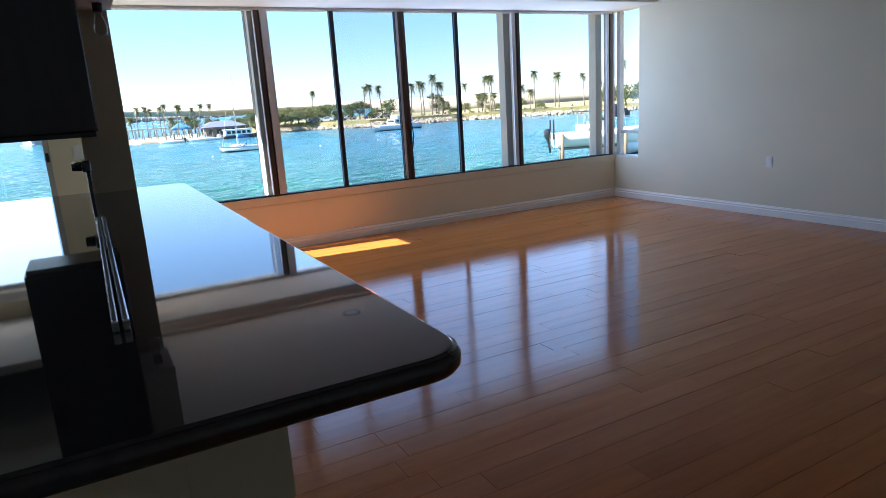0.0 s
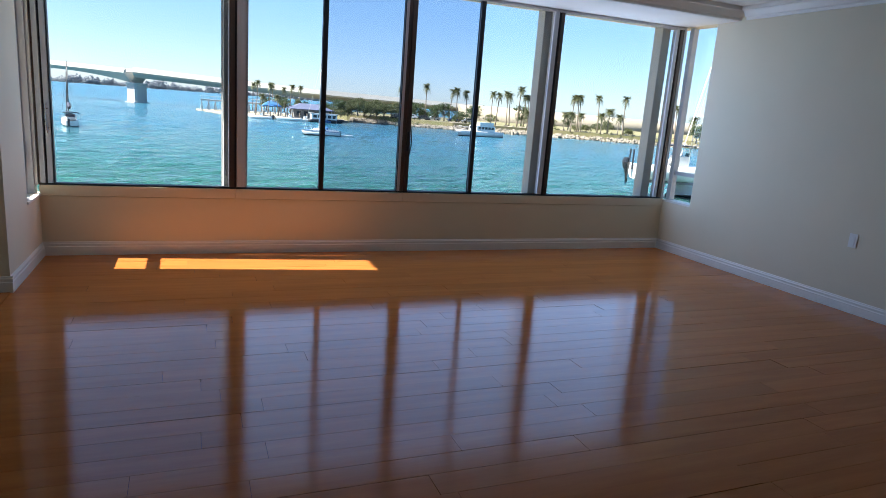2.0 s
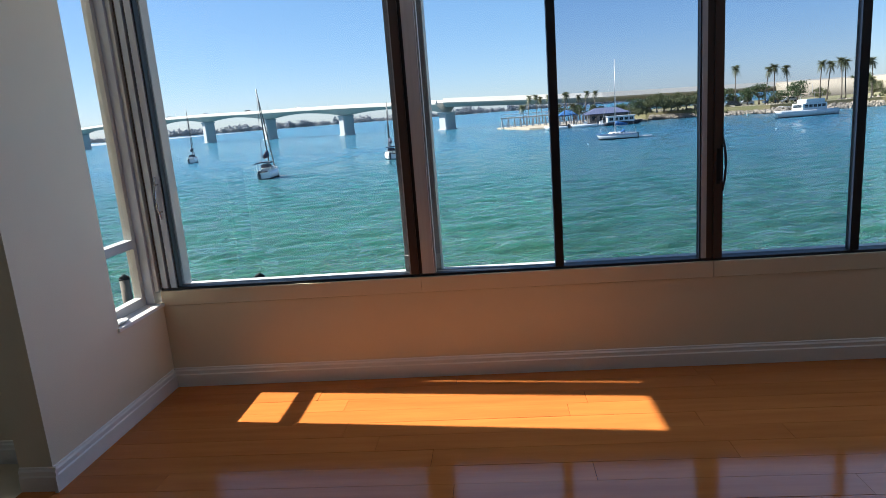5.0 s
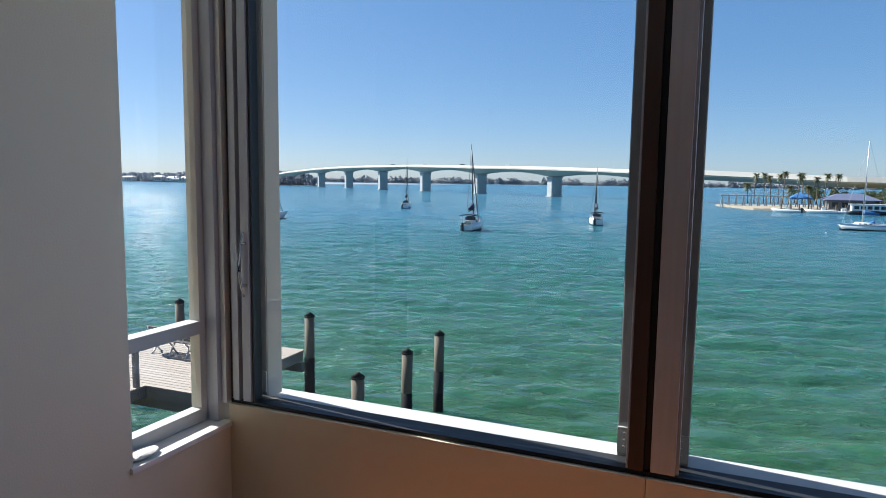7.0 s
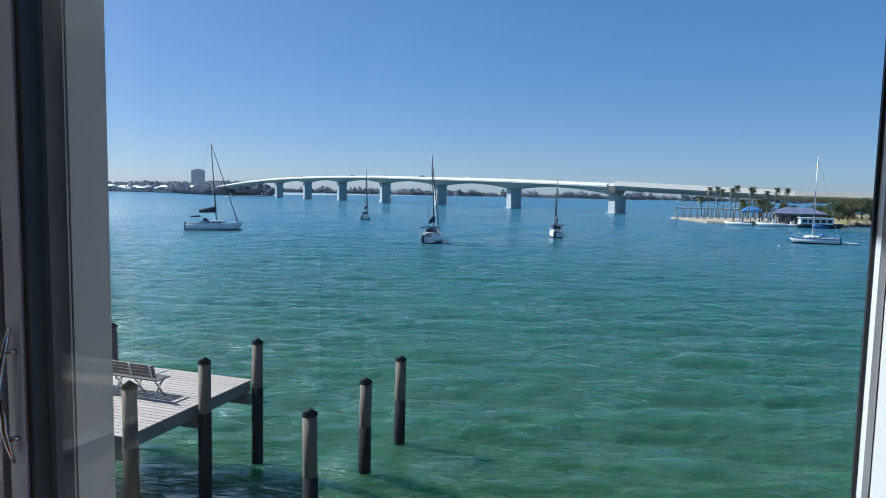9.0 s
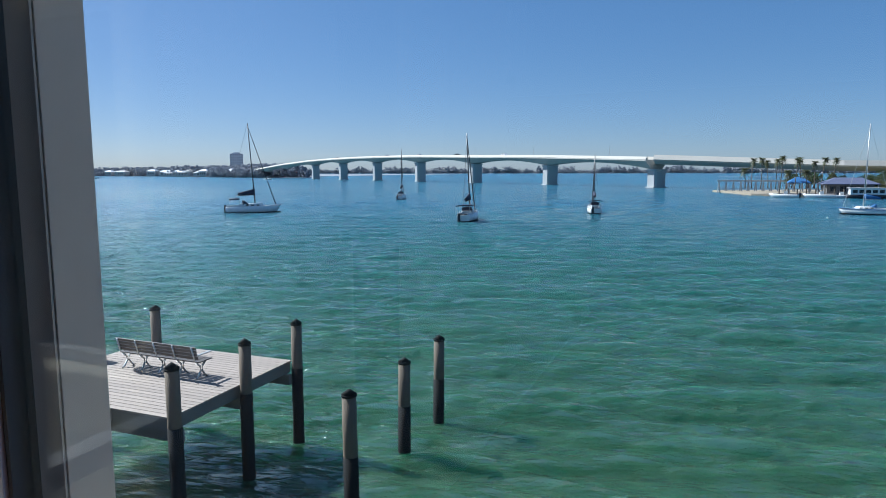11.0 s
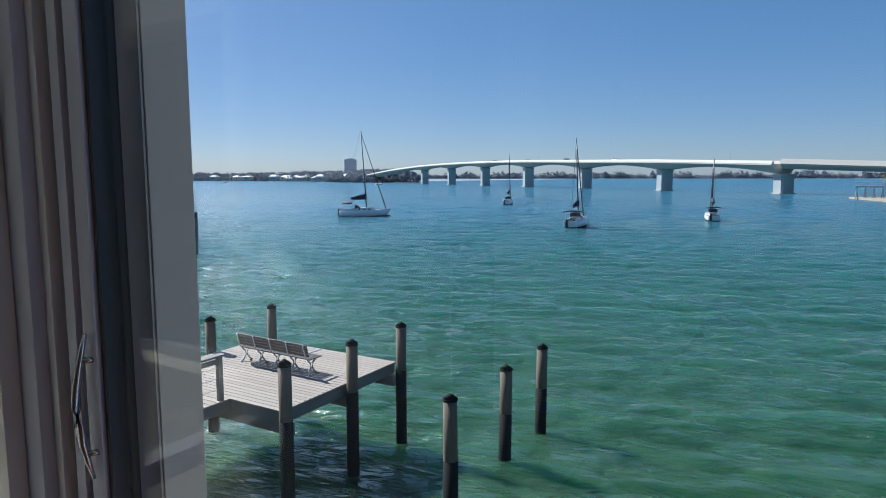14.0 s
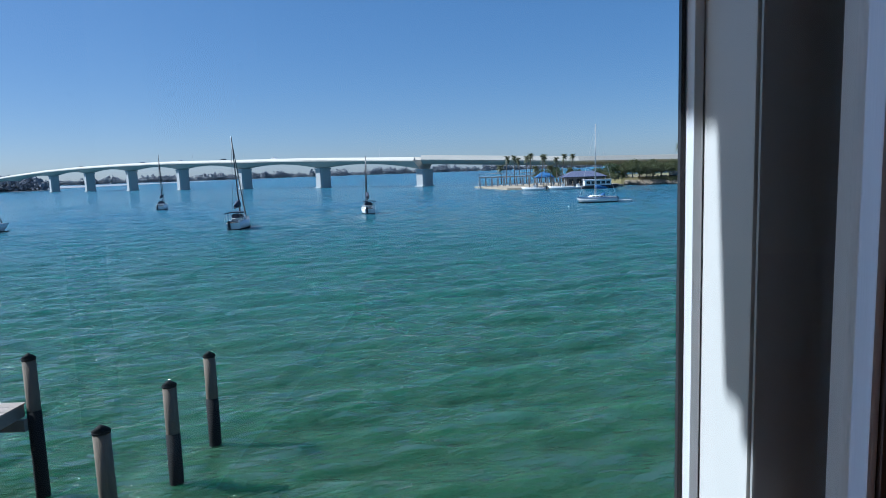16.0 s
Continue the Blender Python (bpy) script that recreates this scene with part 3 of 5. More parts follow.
plate("wall_jack", "white cable plate with a dark jack", (L, -3.84, 0.403), (-1, 0, 0), 0.072, 0.115, "jack")
plate("outlet", "white duplex outlet low on the long wall", (L, -4.27, 0.395), (-1, 0, 0), 0.072, 0.115, "outlet")
sh = thing("pebble", "flat pale stone lying on the window ledge", "stone", (-0.035, -0.375, SILL + 0.0225))
bm = bmesh.new()
bmesh.ops.create_icosphere(bm, subdivisions=3, radius=1)
for v in bm.verts:
    v.co = Vector((v.co.x * 0.036, v.co.y * 0.062, v.co.z * 0.011 + 0.011)) * (1 + 0.08 * noise.noise(v.co * 1.7))
    v.co.z = max(v.co.z, 0.0)
part("stone", bm, SHELL, sh)

# ---- recessed lights ----
for x in (1.7, 3.2, 4.65):
    e = thing("recessed_light", "white recessed ceiling light, switched off", "ceiling light", (x, -1.25, H), group="recessed lights")
    bm = bmesh.new()
    ring = [[(r * math.cos(a), r * math.sin(a), z) for a in [i * math.tau / 24 for i in range(24)]] for r, z in ((0.085, 0), (0.083, -0.008), (0.064, -0.006), (0.058, -0.0005))]
    loft(bm, ring)
    part("trim_ring", bm, WHITE, e)
    part("lens", T((0, 0, -0.0006), (0, 0, -0.004), 0.055, n=24), PLATE, e, "frosted lens")

# ---- kitchen bar ----
bar = thing("bar_top", "polished black granite worktop with a rounded edge", "countertop", (0.05, -4.4, 1.03))
bm = bmesh.new()


def rounded(x0, x1, y0, y1, r, n=8):
    out = []
    for cx, cy, a0, rr in ((x1 - r, y1 - r, 0, r), (x0 + 0.005, y1 - 0.005, 90, 0.005), (x0 + 0.005, y0 + 0.005, 180, 0.005), (x1 - r, y0 + r, 270, r)):
        for k in range(n + 1):
            a = radians(a0 + 90 * k / n)
            out.append((cx + rr * math.cos(a), cy + rr * math.sin(a)))
    return out


RINGS = [[(x, y, z) for x, y in rounded(-1.6, 0.262 - i, -5.90 + i, -2.72 - i, 0.075)] for i, z in
         ((0.012, 1.030), (0.004, 1.034), (0.0, 1.042), (0.0, 1.058), (0.004, 1.066), (0.012, 1.070))]
loft(bm, RINGS[:5])
edge = bmesh.new()
loft(edge, [[(x, y, z + 0.0004) for x, y, z in r] for r in RINGS[4:]])
for nm, bmx, lb in (("edge", bm, "rounded polished edge"), ("slab", edge, "")):
    ob = part(nm, bmx, GRANITE, bar, lb)
    ob.matrix_parent_inverse = Matrix.Translation(bar.location).inverted()
kc = thing("base_cabinet", "dark kitchen base cabinet with a painted end panel", "cabinet", (-0.55, -4.4, 0))
for nm, a, m in (("end_panel", (-1.56, -0.1505, -5.75, -5.62, 0.0, 1.028), WALL), ("cabinet", (-1.0, -0.195, -5.618, -2.84, 0.0, 1.028), ESPRESSO)):
    ob = part(nm, B(*a, 0.0), m, kc)
    ob.matrix_parent_inverse = Matrix.Translation(kc.location).inverted()
wb = thing("towel_bracket", "black metal bracket with two round knobs on the pier", "bracket", (-0.20, -3.30, 1.24))
for nm, bmx in (("arm", B(-0.035, 0.0, -0.06, 0.06, -0.02, 0.03, 0.006)), ("post", B(-0.022, -0.006, -0.012, 0.012, -0.168, -0.021, 0.003)),
                ("knob", T((-0.036, -0.03, 0.005), (-0.075, -0.03, 0.005), 0.020, 0.017, 16)), ("knob", T((-0.036, 0.035, 0.005), (-0.075, 0.035, 0.005), 0.020, 0.017, 16))):
    part(nm, bmx, BLACKGLOSS, wb)
st = thing("steel_rail", "brushed steel edge strip along the bar top", "rail", (-0.2, -4.7, 1.07))
for x in (-0.214, -0.196):
    ob = part("strip", B(x, x + 0.012, -5.45, -3.97, 1.071, 1.092, 0.003), STEEL, st)
    ob.matrix_parent_inverse = Matrix.Translation(st.location).inverted()
wc = thing("wall_cabinet", "dark laminate wall cabinet hung on the pier", "cabinet", (-0.48, -3.0, 1.37))
for nm, a in (("body", (-0.56, -0.14, -3.15, -2.825, 1.395, 2.50)), ("door", (-0.556, -0.144, -3.172, -3.151, 1.40, 2.49)),
              ("light_rail", (-0.55, -0.15, -3.14, -2.83, 1.37, 1.394))):
    ob = part(nm, B(*a, 0.003), ESPRESSO, wc)
    ob.matrix_parent_inverse = Matrix.Translation(wc.location).inverted()
fx = thing("bulb_fixture", "pale ceiling box with a bare clear bulb", "light fixture", (-0.1, -2.99, H))
fx.location = (-0.02, -3.0, H)
part("box", B(-0.115, 0.04, -0.16, 0.17, -0.58, 0.0, 0.006), CEIL, fx)
part("trim", extrude_profile(bmesh.new(), [(0, 0), (0.012, 0), (0.012, 0.03), (0, 0.04)], (-0.115, -0.162, -0.58), (0.04, -0.162, -0.58), (0, -1, 0)), TRIM, fx)
part("socket", T((-0.03, -0.06, -0.581), (-0.03, -0.06, -0.62), 0.022, n=16), SLOT, fx)
bm = bmesh.new()
loft(bm, [[(-0.03 + r * math.cos(a), -0.06 + r * math.sin(a), z - 0.18) for a in [i * math.tau / 20 for i in range(20)]] for r, z in
          ((0.014, -0.441), (0.016, -0.46), (0.026, -0.49), (0.031, -0.515), (0.027, -0.535), (0.014, -0.547), (0.004, -0.549))])
ob = part("bulb", bm, BULB, fx, "clear glass bulb")

# ---- bay, shore and pier ----
WL, GL = -4.45, -2.60                  # water level, seawall and pier level
me = bpy.data.meshes.new("water")


def spaced(start, dense, end, step, grow, most):
    """Grid lines: even up to dense, then ever wider up to end."""
    out, s = [start], step
    while out[-1] < end:
        if out[-1] > dense:
            s = min(s * grow, max(s, most)) if out[-1] < 320 else s * 1.12
        out.append(out[-1] + s)
    return np.array(out)


def waves(me):
    """Wind chop: many crossing swells on a grid that widens with distance."""
    east = spaced(0, 62, 4500, 0.30, 1.02, 2.4)
    west = spaced(0, 32, 4500, 0.30, 1.02, 2.4)
    xs = np.concatenate([-west[:0:-1], east])
    ys = spaced(3.6, 45, 4700, 0.16, 1.006, 1.5)
    gx, gy = np.meshgrid(xs, ys)
    cell = np.maximum(np.meshgrid(np.gradient(xs), ys)[0] * 0.6, np.meshgrid(xs, np.gradient(ys))[1])
    rng = np.random.default_rng(5)
    z = np.zeros_like(gx)
    gust = 0.75 + 0.25 * np.sin(gx * 0.045 + 1.7 * np.sin(gy * 0.021)) * np.sin(gy * 0.062 + 1.3 * np.sin(gx * 0.017))
    for k in range(46):
        wave = 0.5 * (5.0 / 0.5) ** ((k + rng.random()) / 46)
        way = radians(104) + rng.normal(0, 0.34)
        amp = 0.055 * wave / math.tau * (1.15 if wave < 1.8 else 0.55)
        fade = np.clip((wave / cell - 2.5) / 2.5, 0, 1)
        ph = (gx * math.cos(way) + gy * math.sin(way)) * math.tau / wave + rng.random() * math.tau
        z += amp * fade * (np.sin(ph) + 0.25 * np.cos(2 * ph))
    co = np.stack([gx, gy, WL + z * gust], -1).reshape(-1, 3)
    rows, cols = gx.shape
    i = (np.arange(rows - 1)[:, None] * cols + np.arange(cols - 1)[None]).ravel()
    quads = np.stack([i, i + 1, i + cols + 1, i + cols], 1)
    me.vertices.add(len(co))
    me.vertices.foreach_set("co", co.ravel().astype(np.float32))
    me.loops.add(quads.size)
    me.loops.foreach_set("vertex_index", quads.ravel().astype(np.int32))
    me.polygons.add(len(quads))
    me.polygons.foreach_set("loop_start", np.arange(0, quads.size, 4, dtype=np.int32))
    me.polygons.foreach_set("use_smooth", np.ones(len(quads), dtype=bool))
    me.update(calc_edges=True)
    me.validate()


waves(me)
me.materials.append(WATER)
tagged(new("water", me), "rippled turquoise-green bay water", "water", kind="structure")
setting("ground", B(-4500, 4500, -3000, 3.25, WL - 1.5, GL), PATIO, "pale pebble-finish patio behind the seawall", "ground")
setting("seawall_cap", B(-200, 200, 3.251, 3.85, GL - 0.28, GL + 0.02, 0.015), CAP, "buff concrete seawall cap", "seawall")
setting("seawall", B(-200, 200, 3.252, 3.66, WL - 1.5, GL - 0.281), SEAWALL, "stained concrete seawall", "seawall")


def ladder(at):
    e = thing("pool_ladder", "white tubular ladder hoops on the seawall", "ladder", at)
    for dx in (0, 0.42):
        pts = [(dx, -0.28, 0)] + [(dx, -0.28 + 0.19 * (1 - math.cos(a)), 0.42 + 0.19 * math.sin(a)) for a in [math.pi * k / 8 for k in range(9)]] + [(dx, 0.10, -0.02)]
        part("hoop", bent(bmesh.new(), pts, 0.024, 8), WHITE, e)


ladder((-12.0, 3.74, GL + 0.02))


def pile(name, label, x, y, top, r=0.12, wrap=None, mat_=TIMBER, group="pilings"):
    """A round timber pile with a pointed dark cap and, where given, a dark wrap up to that height."""
    e = thing(name, label, "piling", (x, y, WL - 1.4), group=group)
    lift = WL - 1.4
    bm = bmesh.new()
    rr = random.Random(int(x * 100))
    lean = (rr.uniform(-0.02, 0.02), rr.uniform(-0.02, 0.02))
    loft(bm, [[(lean[0] * k + r * (1.04 - 0.04 * k) * math.cos(a), lean[1] * k + r * (1.04 - 0.04 * k) * math.sin(a), (top - 0.10 - lift) * k) for a in
               [i * math.tau / 14 for i in range(14)]] for k in (0, 0.25, 0.5, 0.75, 1)])
    shaft = part("shaft", bm, mat_, e)
    h = top - lift
    bm = bmesh.new()
    tube(bm, (*lean, h - 0.13), (*lean, h - 0.09), r * 1.07, n=14)
    tube(bm, (*lean, h - 0.089), (*lean, h), r * 1.07, 0.012, 14)
    part("cap", bm, WRAP, shaft, "black pointed cap")
    if wrap:
        part("wrap", T((0, 0, 0.2), (lean[0] * 0.6, lean[1] * 0.6, wrap - lift), r * 1.09, r * 1.06, 14), WRAP, shaft, "black protective wrap")
    return e


for x, y, z in ((-4.40, 8.56, -2.22), (-4.60, 11.06, -2.38), (-4.60, 12.95, -2.36)):
    pile("mooring_pile", "weathered mooring pile with black wrap and cap", x, y, z, 0.125, -3.42)
PX0, PX1, PY0, PY1 = -11.05, -7.03, 7.15, 10.62
SKEW = Matrix.Translation((-7.05, 7.1, 0)) @ Matrix.Rotation(radians(1.3), 4, "Z") @ Matrix.Translation((7.05, -7.1, 0))
for x, y, z in ((-6.94, 10.62, -1.67), (-6.92, 8.93, -1.68), (-6.91, 7.15, -1.64), (-11.0, 10.68, -1.69)):
    pile("pier_post", "dark timber post standing at the pier edge", x, y, z, 0.115, -2.75, group="pier posts")
for x, y, z in ((-14.19, 10.29, -1.63), (-11.32, 9.07, -1.75), (-13.98, 8.43, -1.60), (-11.02, 7.08, -1.65)):
    pile("mooring_pile", "grey timber mooring pile behind the pier", x, y, z, 0.12, -2.9)
pier = thing("pier", "grey plank pier platform on timber posts", "pier", ((PX0 + PX1) / 2, (PY0 + PY1) / 2, GL - 0.2))


def pp(name, bm, m, parent=pier, label=""):
    ob = part(name, bm, m, parent, label)
    ob.matrix_parent_inverse = Matrix.Translation(parent.location).inverted()
    return ob


pp("fascia", B(PX1 - 0.05, PX1, PY0, PY1, GL - 0.26, GL - 0.032, 0.004), GREYWOOD)
pp("fascia", B(PX0, PX0 + 0.05, PY0, PY1, GL - 0.26, GL - 0.032, 0.004), GREYWOOD)
pp("fascia", B(PX0 + 0.051, PX1 - 0.051, PY0, PY0 + 0.05, GL - 0.26, GL - 0.032, 0.004), GREYWOOD)
pp("fascia", B(PX0 + 0.051, PX1 - 0.051, PY1 - 0.05, PY1, GL - 0.26, GL - 0.032, 0.004), GREYWOOD)
for y in (7.3, 8.93, 10.45):
    pp("beam", B(PX0 - 0.1, PX1 + 0.12, y - 0.05, y + 0.05, GL - 0.48, GL - 0.262, 0.006), GREYWOOD)
n = 28
step = (PY1 - PY0 + 0.04) / n
plank = mesh_of("pier_board", B(0, PX1 - PX0 + 0.06, 0, step - 0.012, 0, 0.03), DECKING)
for k in range(n):
    ob = part("board", plank, None, pier)
    ob.location = (PX0 - 0.03 - pier.location.x, PY0 - 0.02 + k * step - pier.location.y, GL - 0.03 - pier.location.z)
pier.location = SKEW @ pier.location
pier.rotation_euler.z = radians(1.3)
gang = thing("walkway", "grey plank walkway between seawall and pier", "walkway", (-9.2, 5.4, GL - 0.2))
n = 23
step = (PY0 - 0.03 - 3.86) / n
plank = mesh_of("walkway_board", B(-10.02, -8.30, 0, step - 0.012, 0, 0.03), DECKING)
for k in range(n):
    ob = part("board", plank, None, gang)
    ob.location = (0 - gang.location.x, 3.855 + k * step - gang.location.y, GL - 0.03 - gang.location.z)
for x in (-10.0, -8.36):
    pp("stringer", B(x, x + 0.05, 3.86, PY0 - 0.01, GL - 0.24, GL - 0.032, 0.003), GREYWOOD, gang)
for x in (-9.98, -8.37):
    rl = thing("handrail", "grey timber handrail with wire infill", "railing", (x, 5.3, GL), group="walkway rails")
    for y in (3.95, 5.45, 6.95):
        pp("post", B(x - 0.045, x + 0.045, y - 0.045, y + 0.045, GL, GL + 0.82, 0.005), GREYWOOD, rl)
    pp("top_rail", B(x - 0.07, x + 0.07, 3.86, 7.04, GL + 0.822, GL + 0.862, 0.006), GREYWOOD, rl)
    for z in (0.22, 0.42, 0.62):
        pp("wire", T((x, 3.95, GL + z), (x, 6.95, GL + z), 0.005, n=6), GALV, rl)
    pp("foot_rail", B(x - 0.03, x + 0.03, 4.0, 6.9, GL + 0.70, GL + 0.78, 0.004), GREYWOOD, rl)
pile("pier_post", "dark timber post under the walkway", -8.9, 6.2, GL - 0.05, 0.11, group="pier posts")

bench = thing("bench", "slatted park bench with cast metal legs", "bench", (-9.02, 8.80, GL))
for k in range(5):
    x = -0.98 + 0.49 * k
    for s in (1, -1):
        part("leg", bent(bmesh.new(), [(x, 0.22 + 0.17 * s, 0.0), (x, 0.22 + 0.10 * s, 0.06), (x, 0.22 + 0.025 * s, 0.18), (x, 0.22 + 0.03 * s, 0.30), (x, 0.22 + 0.14 * s, 0.41)], 0.022, 8), GALV, bench)
    part("bracket", bent(bmesh.new(), [(x, 0.42, 0.41), (x, 0.10, 0.41), (x, 0.03, 0.48), (x, -0.06, 0.86)], 0.016, 6), GALV, bench)
for k in range(5):
    y = 0.08 + 0.085 * k
    part("seat_slat", B(-1.05, 1.05, y, y + 0.07, 0.427, 0.455, 0.004), SLATS, bench)
for k in range(4):
    z = 0.52 + 0.09 * k
    m = Matrix.Translation((0, 0.045 - 0.021 * k, z)) @ Matrix.Rotation(radians(13), 4, "X")
    part("back_slat", box(bmesh.new(), -1.05, 1.05, 0, 0.026, 0, 0.075, 0.004, m), SLATS, bench)
part("armrest", B(1.0, 1.06, 0.02, 0.48, 0.62, 0.645, 0.006), GALV, bench)
bench.scale = (1.0, 0.88, 0.77)


def tussock(at, n, tall, seed):
    rr = random.Random(seed)
    vs, fs = [], []
    for _ in range(n):
        a, h, w = rr.uniform(0, math.tau), tall * rr.uniform(0.6, 1.1), rr.uniform(0.008, 0.016)
        lean, bx, by = rr.uniform(0.15, 0.75), rr.gauss(0, 0.10), rr.gauss(0, 0.10)
        c, s = math.cos(a), math.sin(a)
        base = len(vs)
        for k in range(5):
            u = k / 4
            d, z = lean * tall * u * u, h * (u - 0.28 * lean * u * u)
            ww = w * (1 - u * 0.95)
            vs += [(bx + c * d - s * ww, by + s * d + c * ww, z), (bx + c * d + s * ww, by + s * d - c * ww, z)]
        fs += [(base + 2 * k, base + 2 * k + 1, base + 2 * k + 3, base + 2 * k + 2) for k in range(4)]
    me = bpy.data.meshes.new("grass_clump")
    me.from_pydata(vs, [], fs)
    me.materials.append(BLADE)
    ob = new("grass_clump", me)
    ob.location = at
    return tagged(ob, "arching green ornamental grass by the patio", "plant", kind="stuff")


for i, (x, y) in enumerate(((-8.05, 1.62), (-7.6, 1.45), (-8.45, 1.50), (-8.9, 1.35), (-7.2, 1.30))):
    tussock((x, y, GL), 170, 0.75, i)

# ---- boats ----


def hull_rings(length, beam, free, n=14, tuck=0.72, rake=0.10):
    """Rings from stern to bow, keel side down; the waterline is at 0."""
    out = []
    for i in range(n + 1):
        u = i / n
        w = beam / 2 * (tuck + (1 - tuck) * math.sin(min(u / 0.45, 1) * math.pi / 2)) * (1 if u < 0.45 else math.cos((u - 0.45) / 0.55 * math.pi / 2) ** 0.75)
        w = max(w, 0.02)
        s = free * (1 + 0.28 * u * u)
        x = (u - 0.5) * length
        out.append([(x + rake * length * u ** 3 * max(0, z) / free, y, z) for y, z in
                    ((-w, s), (-w * 0.97, s * 0.4), (-w * 0.85, -0.05), (-w * 0.4, -0.35), (w * 0.4, -0.35), (w * 0.85, -0.05), (w * 0.97, s * 0.4), (w, s))])
    return out


def sailboat(label, x, y, heading, length, mast, cover=NAVY, spar=SPAR, bimini=True, rake=0.01, heel=0.0):
    e = thing("sailboat", label, "sailboat", group="moored sailboats")
    beam, free = length * 0.32, length * 0.125
    part("hull", loft(bmesh.new(), hull_rings(length, beam, free)), HULL, e, "white hull")
    r = hull_rings(length * 1.002, beam * 1.012, free)
    bm = bmesh.new()
    loft(bm, [[(q[0], q[1], min(q[2], 0.13)) for q in ring] for ring in r])
    part("bottom_stripe", bm, STRIPE, e, "dark waterline stripe")
    r = hull_rings(length * 0.55, beam * 0.60, free * 0.55, tuck=0.85, rake=-0.12)
    bm = bmesh.new()
    loft(bm, [[(q[0] + length * 0.05, q[1], q[2] + free * 0.95) for q in ring] for ring in r])
    part("cabin", bm, HULL, e, "white cabin")
    for s in (-1, 1):
        for k in range(3):
            xx = -length * 0.10 + k * length * 0.11
            part("port", B(xx, xx + length * 0.06, s * beam * 0.292 - 0.012, s * beam * 0.292 + 0.012, free * 1.18, free * 1.38), DARKGLASS, e)
    mx = length * 0.10
    top = mx - rake * mast
    spar_ob = part("mast", T((mx, 0, free * 1.2), (top, 0, mast), 0.085, 0.06, 8), spar, e)
    # no well is cut; a dark block stands for the cockpit's shade
    part("cockpit", B(-length * 0.47, -length * 0.20, -beam * 0.25, beam * 0.25, free * 0.9, free * 1.06, 0.02), SLOT, e, "dark block painting the shade inside the cockpit")
    for s in (-1, 1):
        part("coaming", B(-length * 0.48, -length * 0.18, s * beam * 0.27 - 0.05, s * beam * 0.27 + 0.05, free * 0.9, free * 1.28, 0.03), HULL, e)
    part("rub_rail", bent(bmesh.new(), [(x, y, z + 0.02) for x, y, z in [ring[7] for ring in hull_rings(length * 1.004, beam * 1.01, free * 0.97)]], 0.035, 5), cover, e, "dark rubbing strake")
    bm = bmesh.new()
    loft(bm, [[(-length * 0.16 + d, w * beam * 0.30, free * 1.3 + h * (1 - 0.25 * w * w)) for w in (-1, -0.5, 0, 0.5, 1)] + [(-length * 0.16 + d, w * beam * 0.27, free * 1.25) for w in (1, 0.5, 0, -0.5, -1)]
              for d, h in ((0, free * 0.85), (length * 0.05, free * 0.75), (length * 0.13, free * 0.1))])
    part("dodger", bm, cover, e, "canvas spray hood")
    boom = part("boom", T((mx, 0, free * 3.0), (mx - length * 0.36, 0, free * 2.85), 0.06, n=8), spar, e)
    bm = bmesh.new()
    loft(bm, [[(mx - length * 0.36 * u, w * math.cos(a), free * 3.0 + h * (0.35 + 0.65 * max(0, math.sin(a))) * (1 if math.sin(a) > 0 else -0.1)) for a in [i * math.tau / 10 for i in range(10)]]
              for u, w, h in ((0, 0.2, length * 0.13), (0.15, 0.26, length * 0.12), (0.5, 0.24, length * 0.09), (0.95, 0.14, length * 0.045))])
    part("sail_cover", bm, cover, boom, "furled sail under a canvas cover")
    part("headstay", T((length * 0.52, 0, free * 1.3), (top, 0, mast * 0.97), 0.085 if spar == SPAR else 0.03, 0.04 if spar == SPAR else 0.02, 6), spar, e, "rolled headsail on its stay")
    part("backstay", T((-length * 0.48, 0, free), (top, 0, mast), 0.014, n=4), spar, e)
    for s in (-1, 1):
        part("shroud", T((mx - 0.1, s * beam * 0.46, free), (mx + (top - mx) * 0.9, 0, mast * 0.92), 0.014, n=4), spar, e)
    part("spreader", T((mx, -beam * 0.25, mast * 0.55), (mx, beam * 0.25, mast * 0.55), 0.025, n=6), spar, spar_ob)
    if bimini:
        bm = bmesh.new()
        loft(bm, [[(-length * 0.42 + length * 0.2 * u, w * beam * 0.46, free * 2.35 + 0.10 * (1 - w * w)) for w in (-1, -0.5, 0, 0.5, 1)] +
                  [(-length * 0.42 + length * 0.2 * u, w * beam * 0.46, free * 2.31 - 0.08 + 0.10 * (1 - w * w)) for w in (1, 0.5, 0, -0.5, -1)] for u in (0, 0.5, 1)])
        part("bimini", bm, cover, e, "canvas sun canopy")
        for s in (-1, 1):
            for u in (0, 1):
                part("bimini_pole", T((-length * 0.42 + length * 0.2 * u, s * beam * 0.35, free), (-length * 0.42 + length * 0.2 * u, s * beam * 0.35, free * 2.33), 0.018, n=6), GALV, e)
    for k in range(7):
        u = k / 6
        xx = -length * 0.47 + u * length * 0.93
        w = beam * 0.44 * (1 if u < 0.5 else math.cos((u - 0.5) * math.pi) ** 0.7 if u < 1 else 0.05)
        for s in (-1, 1):
            part("stanchion", T((xx, s * w, free), (xx, s * w, free + 0.6), 0.014, n=4), GALV, e)
    part("outboard", B(-length * 0.53, -length * 0.49, beam * 0.15, beam * 0.15 + 0.25, 0.0, free * 1.3, 0.02), STRIPE, e)
    e.matrix_basis = pose(x, y, WL, heel, 0, heading)
    return e


